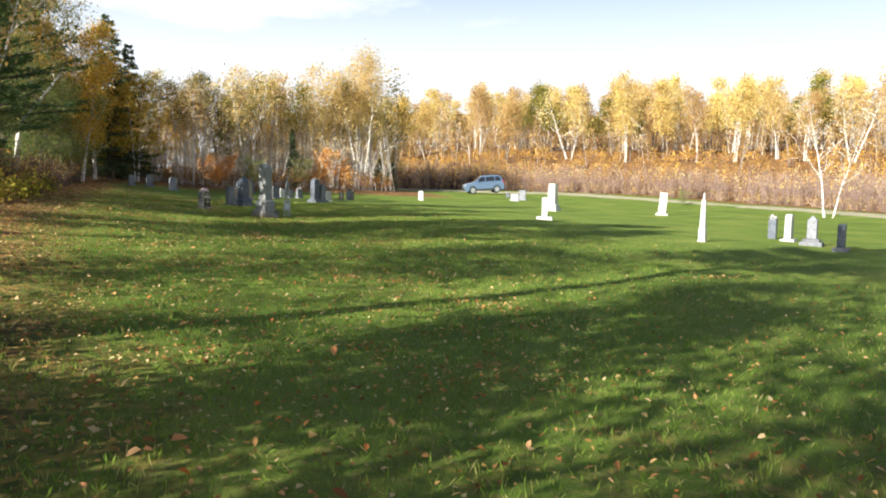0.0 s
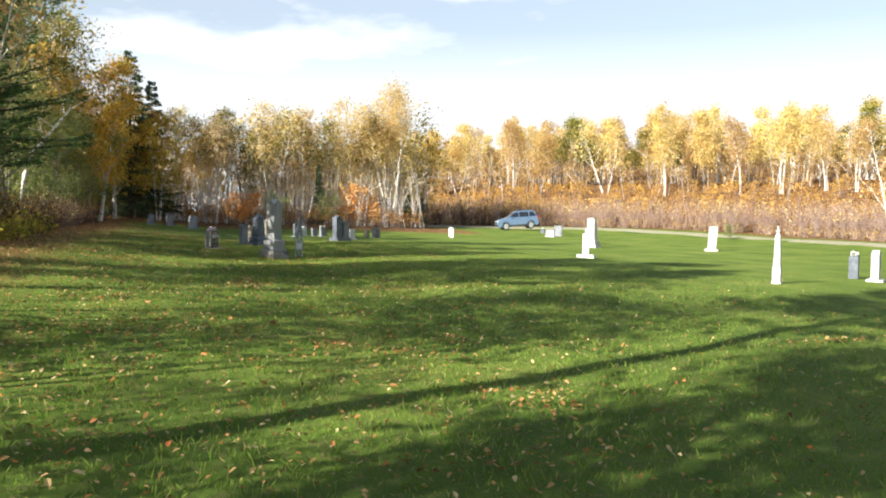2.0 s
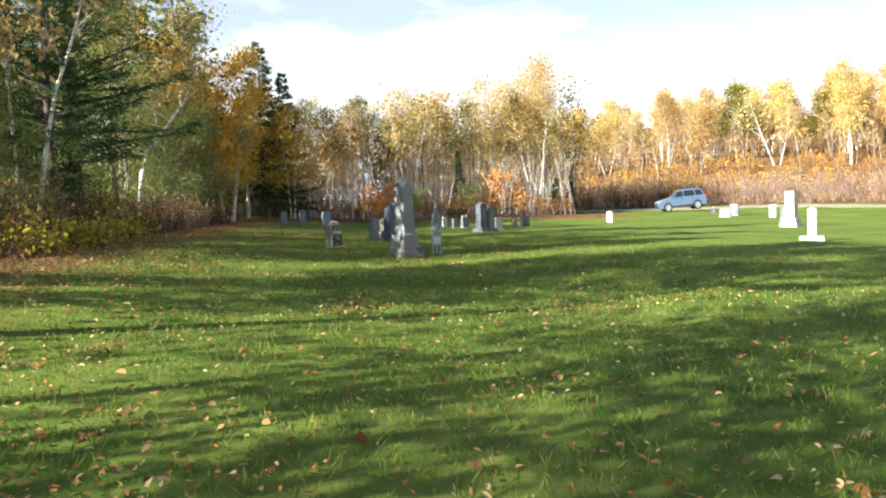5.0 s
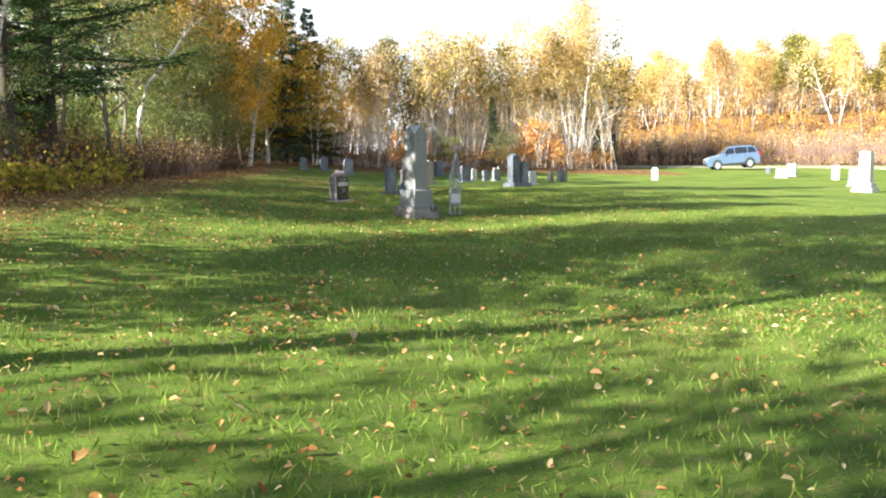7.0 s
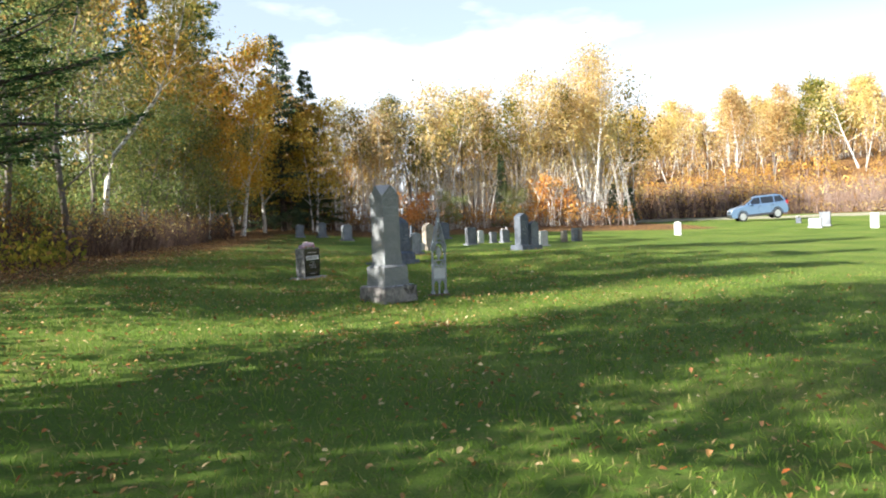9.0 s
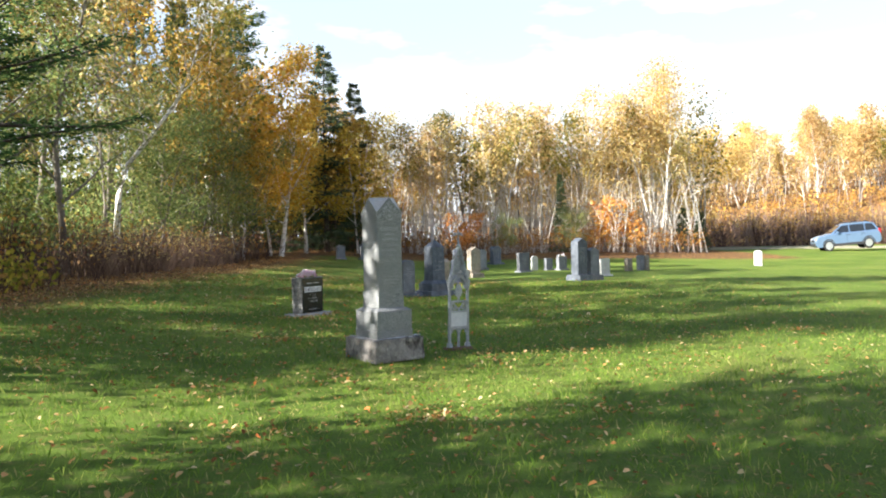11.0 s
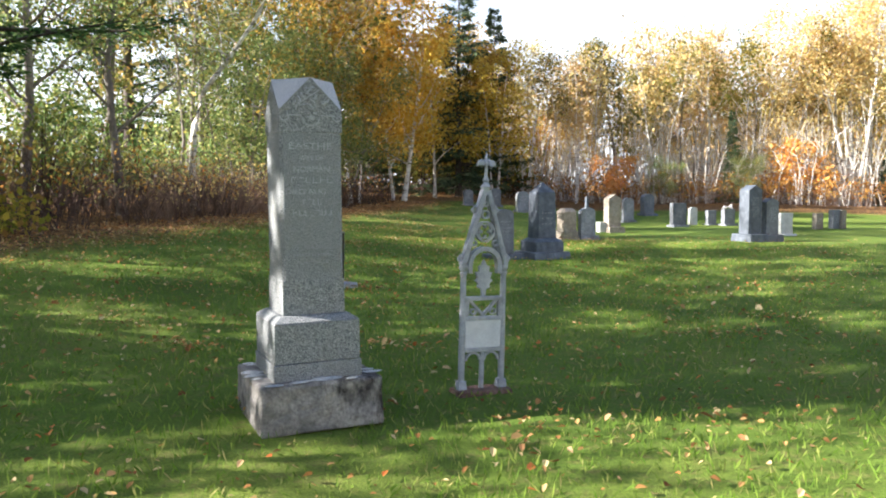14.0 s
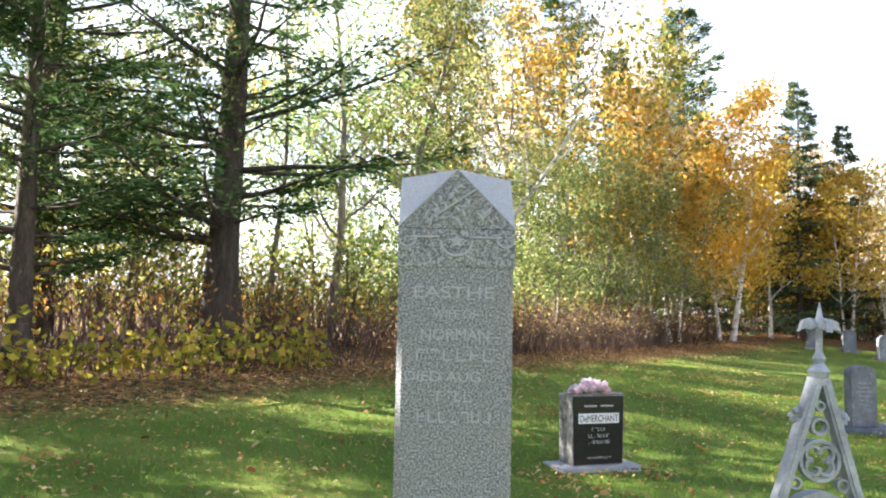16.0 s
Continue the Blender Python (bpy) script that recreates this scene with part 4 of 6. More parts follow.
slab_stone(5.66, 16.85, 0.42, 1.12, M_GREYST, "grey slab headstone beside the granite pillar", "shoulder", 0.22, (0.56, 0.2))
slab_stone(6.55, 19.5, 0.46, 0.67, M_WHITE, "low whitish flat-topped headstone", "flat", 0.22, (0.55, 0.08))
slab_stone(8.42, 23.6, 0.32, 0.57, M_TANST, "small tan flat-topped headstone", "flat", 0.18)
slab_stone(9.15, 24.5, 0.30, 0.68, M_GREYST, "small dark flat-topped headstone", "flat", 0.2)
slab_stone(9.42, 24.6, 0.22, 0.68, M_TANST, "small tan headstone close beside a dark one", "flat", 0.2)
slab_stone(-2.34, 31.8, 0.62, 1.0, M_GREYST, "dark headstone near the woods", "round", 0.2, (0.75, 0.14))
slab_stone(-5.2, 33.5, 0.5, 0.8, M_GREYST, "blue-grey headstone near the woods", "shoulder", 0.16, (0.6, 0.1))
slab_stone(16.3, 29.6, 0.40, 0.80, M_WHITE, "small white headstone standing alone on the lawn", "round", 0.12, turn=-38)
pillar_stone(20.4, 15.4, 0.50, 1.78, M_WHITE, "white marble pillar monument on a stepped base", "flat", (0.86, 0.2), 0.26, taper=0.86)
slab_stone(12.5, 1.7, 0.25, 1.05, M_WHITE, "slim white headstone tapering to a point on a wide base", "peak", 0.14, (0.72, 0.17), turn=-38)
slab_stone(28.4, 30.4, 0.46, 0.93, M_WHITE, "white headstone with a square top", "flat", 0.18, turn=-38)
slab_stone(23.9, 21.6, 0.52, 1.0, M_GREYST, "grey headstone beside the white monument", "round", 0.2, (0.65, 0.14), turn=-38)
slab_stone(25.75, 11.2, 0.46, 1.44, M_WHITE, "tall white marble tablet leaning sideways on its base", "flat", 0.14, (0.74, 0.16), lean=4.0, turn=-38)
pillar_stone(11.72, -9.86, 0.165, 1.36, M_WHITE, "slender white marble spire with a finial", "peak", (0.24, 0.08), 0.42, taper=0.72, finial=True)
slab_stone(16.5, -7.7, 0.28, 0.72, M_BLUEST, "dark narrow headstone topped with white flowers", "flat", 0.26)
posy(at_ground(16.5, -7.7), 0, 0, 0.69, 0.19, 16, M_PETALW, "white artificial flowers on a dark headstone", seed=7)
slab_stone(15.95, -9.0, 0.60, 0.93, M_WHITE, "broad white marble headstone with a rounded top", "round", 0.2, (0.74, 0.1))
pillar_stone(15.3, -10.6, 0.28, 0.97, M_GREYST, "dark grey square pillar on a pale base", "peak", (0.66, 0.16), 0.1, taper=0.97)
slab_stone(14.2, -12.7, 0.56, 0.80, M_BLUEST, "dark headstone on a rough grey base", "flat", 0.18, (0.66, 0.14), base_mat=M_GREYST)
slab_stone(26.9, -4.8, 0.36, 0.56, M_WHITE, "small white headstone near the thicket", "round", 0.14, turn=-38)
slab_stone(26.2, 32.9, 0.7, 0.62, M_CONC, "low pale block gravestone near the lane", "flat", 0.3, (0.85, 0.1), turn=-38)
slab_stone(27.6, 34.2, 0.62, 0.92, M_GREYST, "grey headstone near the lane", "flat", 0.25, (0.75, 0.12), turn=-38)
slab_stone(28.1, 38.3, 0.34, 0.42, M_BLUEST, "small dark headstone with white flowers", "flat", 0.2, turn=-38)
posy(at_ground(28.1, 38.3), 0, 0, 0.39, 0.2, 12, M_PETALW, "white flowers on a small dark headstone", seed=9)


# ---- parked car ----
def parked_car():
    x, y = 28.2, 44.3
    t = thing("car", pose(x, y, gz(x, y) + 0.06, 0, 4.5, 166) @ Matrix.Diagonal((0.93, 1.0, 1.12, 1)), "light blue-grey compact sport utility car parked on the grass", "car")
    # side outline, nose towards +x; height above ground
    low = [(2.20, 0.42), (2.24, 0.62), (2.16, 0.82), (1.95, 0.94), (1.15, 1.06), (-2.05, 1.04), (-2.18, 0.86), (-2.22, 0.50), (-2.10, 0.34), (2.10, 0.30)]
    bm = bmesh.new()

    def loft(outline, rows):
        loops = []
        for yy, shrink, lift in rows:
            cx = sum(p[0] for p in outline) / len(outline)
            loops.append([bm.verts.new((cx + (px - cx) * shrink, yy, pz + lift * (pz > 0.9))) for px, pz in outline])
        k = len(outline)
        for a, b in zip(loops[:-1], loops[1:]):
            for i in range(k):
                bm.faces.new((a[i], a[(i + 1) % k], b[(i + 1) % k], b[i]))
        bm.faces.new(loops[0][::-1])
        bm.faces.new(loops[-1])
    loft(low, [(-0.905, 0.975, -0.05), (-0.87, 0.99, 0.0), (-0.6, 1.0, 0.02), (0.6, 1.0, 0.02), (0.87, 0.99, 0.0), (0.905, 0.975, -0.05)])
    body = part("body", bm, M_CAR, t, smooth=False)
    bm = bmesh.new()
    roof = [(1.20, 1.055), (0.35, 1.56), (0.0, 1.64), (-1.35, 1.63), (-1.80, 1.54), (-2.10, 1.055)]
    loops = []
    for yy, sh in ((-0.86, 0), (-0.70, 1), (0.70, 1), (0.86, 0)):
        loops.append([bm.verts.new((px, yy if pz < 1.1 else math.copysign(0.66 if sh == 0 else 0.58, yy), pz if sh or pz < 1.1 else pz - 0.03)) for px, pz in roof])
    for a, b in zip(loops[:-1], loops[1:]):
        for i in range(len(roof)):
            bm.faces.new((a[i], a[(i + 1) % 6], b[(i + 1) % 6], b[i]))
    bm.faces.new(loops[0][::-1])
    bm.faces.new(loops[-1])
    part("roof", bm, M_CAR, t)

    def pane(name, quad, mat=M_GLASS):
        b2 = bmesh.new()
        q = [Vector(p) for p in quad]
        nrm = (q[1] - q[0]).cross(q[2] - q[0]).normalized()
        if nrm.dot(sum(q, Vector()) / len(q) - Vector((0, 0, 1.2))) < 0:
            nrm = -nrm
        a = [b2.verts.new(p - nrm * 0.01) for p in q]
        b = [b2.verts.new(p + nrm * 0.008) for p in q]
        b2.faces.new(a)
        b2.faces.new(b[::-1])
        for i in range(len(q)):
            b2.faces.new((a[i], a[(i + 1) % len(q)], b[(i + 1) % len(q)], b[i]))
        return part(name, b2, mat, t)
    for s in (-1, 1):
        ylo, yhi = s * 0.852, s * 0.688
        pane("front_side_window", [(0.92, ylo, 1.10), (-0.08, ylo, 1.10), (-0.08, yhi, 1.52), (0.35, yhi, 1.50)])
        pane("rear_side_window", [(-0.16, ylo, 1.10), (-1.12, ylo, 1.10), (-1.12, yhi, 1.52), (-0.16, yhi, 1.53)])
        pane("quarter_window", [(-1.20, ylo, 1.10), (-1.92, ylo, 1.14), (-1.66, yhi, 1.49), (-1.20, yhi, 1.52)])
        b2 = bmesh.new()
        block(b2, 0.62, 0.80, min(s * 0.90, s * 1.04), max(s * 0.90, s * 1.04), 1.06, 1.19, (0.8, 0.9), 0.02)
        part("door_mirror", b2, M_CAR, t)
        b2 = bmesh.new()
        block(b2, -1.4, 0.1, s * 0.60 - 0.02, s * 0.60 + 0.02, 1.665, 1.70, (0.97, 1), 0.008)
        part("roof_rail", b2, M_TRIM, t)
        b2 = bmesh.new()
        block(b2, -1.35, 1.35, min(s * 0.885, s * 0.915), max(s * 0.885, s * 0.915), 0.30, 0.46, (1, 1), 0.008)
        part("sill_cladding", b2, M_TRIM, t)
        for xx in (0.0, -1.0):
            b2 = bmesh.new()
            block(b2, xx - 0.12, xx + 0.06, min(s * 0.90, s * 0.93), max(s * 0.90, s * 0.93), 0.93, 0.96, (1, 1), 0.006)
            part("door_handle", b2, M_TRIM, t)
            b2 = bmesh.new()
            block(b2, xx + 0.10, xx + 0.112, min(s * 0.88, s * 0.910), max(s * 0.88, s * 0.910), 0.46, 1.03)
            part("door_seam", b2, M_TRIM, t)
        b2 = bmesh.new()
        block(b2, 1.86, 2.19, min(s * 0.52, s * 0.86), max(s * 0.52, s * 0.86), 0.70, 0.86, (0.9, 0.95), 0.02)
        part("headlight", b2, M_LAMP, t)
        b2 = bmesh.new()
        block(b2, -2.205, -2.02, min(s * 0.66, s * 0.885), max(s * 0.66, s * 0.885), 0.86, 1.16, (0.9, 0.95), 0.02)
        part("tail_light", b2, M_RED, t)
        for xx in (1.33, -1.33):
            b2 = bmesh.new()
            arc_band(b2, xx, 0.35, 0.37, 0.43, -8, 188, min(s * 0.80, s * 0.925), max(s * 0.80, s * 0.925), 16)
            part("wheel_arch", b2, M_TRIM, t)
            b2 = bmesh.new()
            lathe(b2, [(0.24, -0.11), (0.33, -0.11), (0.35, -0.08), (0.35, 0.08), (0.33, 0.11), (0.24, 0.11)], 24, (xx, s * 0.80, 0.35), "y")
            wh = part("wheel", b2, M_TYRE, t, "black tyre")
            b2 = bmesh.new()
            lathe(b2, [(0.235, -0.05), (0.235, 0.05)], 20, (xx, s * 0.875, 0.35), "y")
            for i in range(5):
                a = 2 * math.pi * i / 5
                bar(b2, (xx, s * 0.93, 0.35), (xx + 0.22 * math.cos(a), s * 0.93, 0.35 + 0.22 * math.sin(a)), 0.06, 0.02)
            part("rim", b2, M_RIM, wh, "silver alloy rim")
    pane("windscreen", [(1.14, -0.76, 1.10), (1.14, 0.76, 1.10), (0.42, 0.60, 1.53), (0.42, -0.60, 1.53)])
    pane("rear_window", [(-2.085, -0.70, 1.12), (-2.085, 0.70, 1.12), (-1.86, 0.56, 1.48), (-1.86, -0.56, 1.48)])
    bm = bmesh.new()
    block(bm, 2.05, 2.27, -0.80, 0.80, 0.36, 0.56, (0.9, 0.96), 0.03)
    part("front_bumper", bm, M_TRIM, t)
    bm = bmesh.new()
    block(bm, -2.27, -2.05, -0.80, 0.80, 0.40, 0.62, (0.9, 0.96), 0.03)
    part("rear_bumper", bm, M_TRIM, t)
    bm = bmesh.new()
    block(bm, -2.36, -2.18, -0.34, 0.30, 0.72, 1.30, (0.9, 0.9), 0.06)
    part("spare_wheel_cover", bm, M_TRIM, t)
    bm = bmesh.new()
    block(bm, 2.18, 2.25, -0.45, 0.45, 0.64, 0.76, (0.9, 0.95), 0.01)
    part("grille", bm, M_TRIM, t)


parked_car()


# ---- trees ----
def unit(v):
    v = np.asarray(v, float)
    return v / (np.linalg.norm(v) + 1e-9)


def wander(rng, start, direction, length, steps, wobble, lift=0.0):
    """A crooked line that keeps roughly to a direction."""
    p, d, out = np.array(start, float), unit(direction), [np.array(start, float)]
    for _ in range(steps):
        d = unit(d + rng.normal(size=3) * wobble + np.array((0, 0, lift)))
        p = p + d * length / steps
        out.append(p)
    return np.array(out)


def broadleaf(seed, h, stems=1, r0=0.12, splay=0.12, first=0.35, branches=16, reach=0.22, leaf_n=3000, leaf=0.09, clump=0.4, rise=0.75, twigs=3, bend=None, bare_top=0.0):
    """Trunk and crown meshes of a leafy tree: stems, limbs, twigs, then leaves about the twigs."""
    rng = np.random.default_rng(seed)
    wood, crown, spots, fine = Mesh(), Mesh(), [], Mesh()
    for s in range(stems):
        a = 2 * math.pi * (s + rng.uniform(0, 0.6)) / stems
        out = splay * rng.uniform(0.5, 1.3) if stems > 1 else splay * 0.4
        base = np.array((math.cos(a), math.sin(a), 0)) * (0.18 if stems > 1 else 0) * stems ** 0.5
        hh = h * (rng.uniform(0.78, 1.0) if s else 1.0)
        if bend is not None:
            line = np.array(bend, float) * np.array((1, 1, 1.0))
        else:
            line = wander(rng, base, (math.cos(a) * out, math.sin(a) * out, 1), hh, 9, 0.06, 0.03)
        k = len(line)
        line[0, 2] -= 0.25
        rr = r0 * (0.7 if s else 1.0) * (1 - 0.93 * np.linspace(0, 1, k) ** 0.9)
        rr[0] *= 1.35
        wood.tube(line, rr, 8)
        tt = np.linspace(0, 1, k)
        for b in range(branches):
            u = first + (0.97 - first) * (b + rng.uniform(0, 1)) / branches
            p = np.array([np.interp(u, tt, line[:, i]) for i in range(3)])
            ang = rng.uniform(0, 2 * math.pi)
            ln = hh * reach * (1.15 - u) / (1.15 - first) * rng.uniform(0.6, 1.25) + 0.3
            d = np.array((math.cos(ang), math.sin(ang), rise * rng.uniform(0.5, 1.4)))
            limb = wander(rng, p, d, ln, 5, 0.16, 0.03)
            wood.tube(limb, np.interp(u, tt, rr) * 0.45 * (1 - 0.8 * np.linspace(0, 1, 6)) + 0.003, 5)
            for _ in range(twigs):
                q = limb[rng.integers(2, 6)]
                tw = wander(rng, q, unit(limb[-1] - limb[0]) + rng.normal(size=3) * 0.6, ln * rng.uniform(0.3, 0.6), 3, 0.2, -0.02)
                wood.tube(tw, [0.012, 0.008, 0.005, 0.003], 3)
                if u < 1 - bare_top or rng.random() < 0.2:
                    spots += [tw[1], tw[2], tw[3], tw[3]]
            if u < 1 - bare_top or rng.random() < 0.2:
                spots += [limb[3], limb[4], limb[5]]
    spots = np.array(spots)
    if leaf_n and len(spots):
        pick = spots[rng.integers(0, len(spots), leaf_n)]
        crown.leaves(rng, pick + rng.normal(size=(leaf_n, 3)) * clump * np.array((1, 1, 0.8)), leaf)
    return wood, crown


def conifer(seed, h, r0=0.18, low=0.12, reach=2.4, whorl=0.42, per=6, droop=-0.25, needles=46, nlen=0.16, nwid=0.018, shape=1.0, gaps=0.0):
    """Trunk and needled boughs of a spruce or pine."""
    rng = np.random.default_rng(seed)
    wood, crown = Mesh(), Mesh()
    line = wander(rng, (0, 0, 0), (0, 0, 1), h, 9, 0.012, 0.03)
    line[0, 2] -= 0.3
    tt = np.linspace(0, 1, 10)
    rr = r0 * (1 - 0.96 * tt)
    rr[0] *= 1.3
    wood.tube(line, rr, 10)
    z = h * low
    while z < h * 0.985:
        u = z / h
        for _ in range(per):
            if rng.random() < gaps:
                continue
            a = rng.uniform(0, 2 * math.pi)
            ln = reach * (1 - u) ** shape * rng.uniform(0.45, 1.25) + 0.12
            p = np.array([np.interp(u, tt, line[:, i]) for i in range(3)]) + np.array((0, 0, rng.uniform(-0.15, 0.15)))
            b = wander(rng, p, (math.cos(a), math.sin(a), droop + 0.35 * u), ln, 4, 0.07, 0.05)
            wood.tube(b, (0.008 + 0.012 * ln) * (1 - 0.85 * np.linspace(0, 1, 5)), 4)
            k = int(needles * (0.35 + ln / reach))
            s = rng.uniform(0.22, 1.0, k) ** 0.8
            q = np.stack([np.interp(s, np.linspace(0, 1, 5), b[:, i]) for i in range(3)], 1)
            ax = unit(b[-1] - b[0])
            side = np.cross(ax, (0, 0, 1))
            spread = rng.normal(size=(k, 1)) * (0.09 + 0.16 * ln * (1.1 - s[:, None]))
            q = q + side * spread + rng.normal(size=(k, 3)) * 0.05
            d = ax * rng.uniform(0.3, 1, (k, 1)) + side * np.sign(spread) * rng.uniform(0.2, 0.9, (k, 1)) + rng.normal(size=(k, 3)) * 0.28 - np.array((0, 0, 0.12))
            d /= np.linalg.norm(d, axis=1)[:, None]
            crown.cards(q, q + d * nlen * rng.uniform(0.6, 1.4, (k, 1)), nwid * rng.uniform(0.6, 1.5, k), rng)
        z += whorl * rng.uniform(0.7, 1.3)
    return wood, crown


TREES = {}


def plant(kind, x, y, turn=0.0, size=1.0, lean=0.0, tip=0.0, wide=1.0, label="", group=""):
    """Puts a tree of a kind on the ground: the first is built, the others share its meshes."""
    m = pose(x, y, gz(x, y) - 0.05, tip, lean, turn) @ Matrix.Diagonal((size * wide, size * wide, size, 1))
    if kind not in TREES:
        name, lab, cat, make, bark, leafmat = KINDS[kind]
        wood, crown = make()
        t = thing(name, Matrix.Identity(4), lab, cat)
        part("trunk", wood, bark, t, smooth=True)
        if crown.n:
            part("crown", crown, leafmat, t)
        TREES[kind] = t
        t.matrix_basis = m
        return tagged(t, label, "", group)
    c = copy_thing(TREES[kind], m)
    c.scale = m.to_scale()
    c.matrix_basis = m
    return tagged(c, label, "", group)


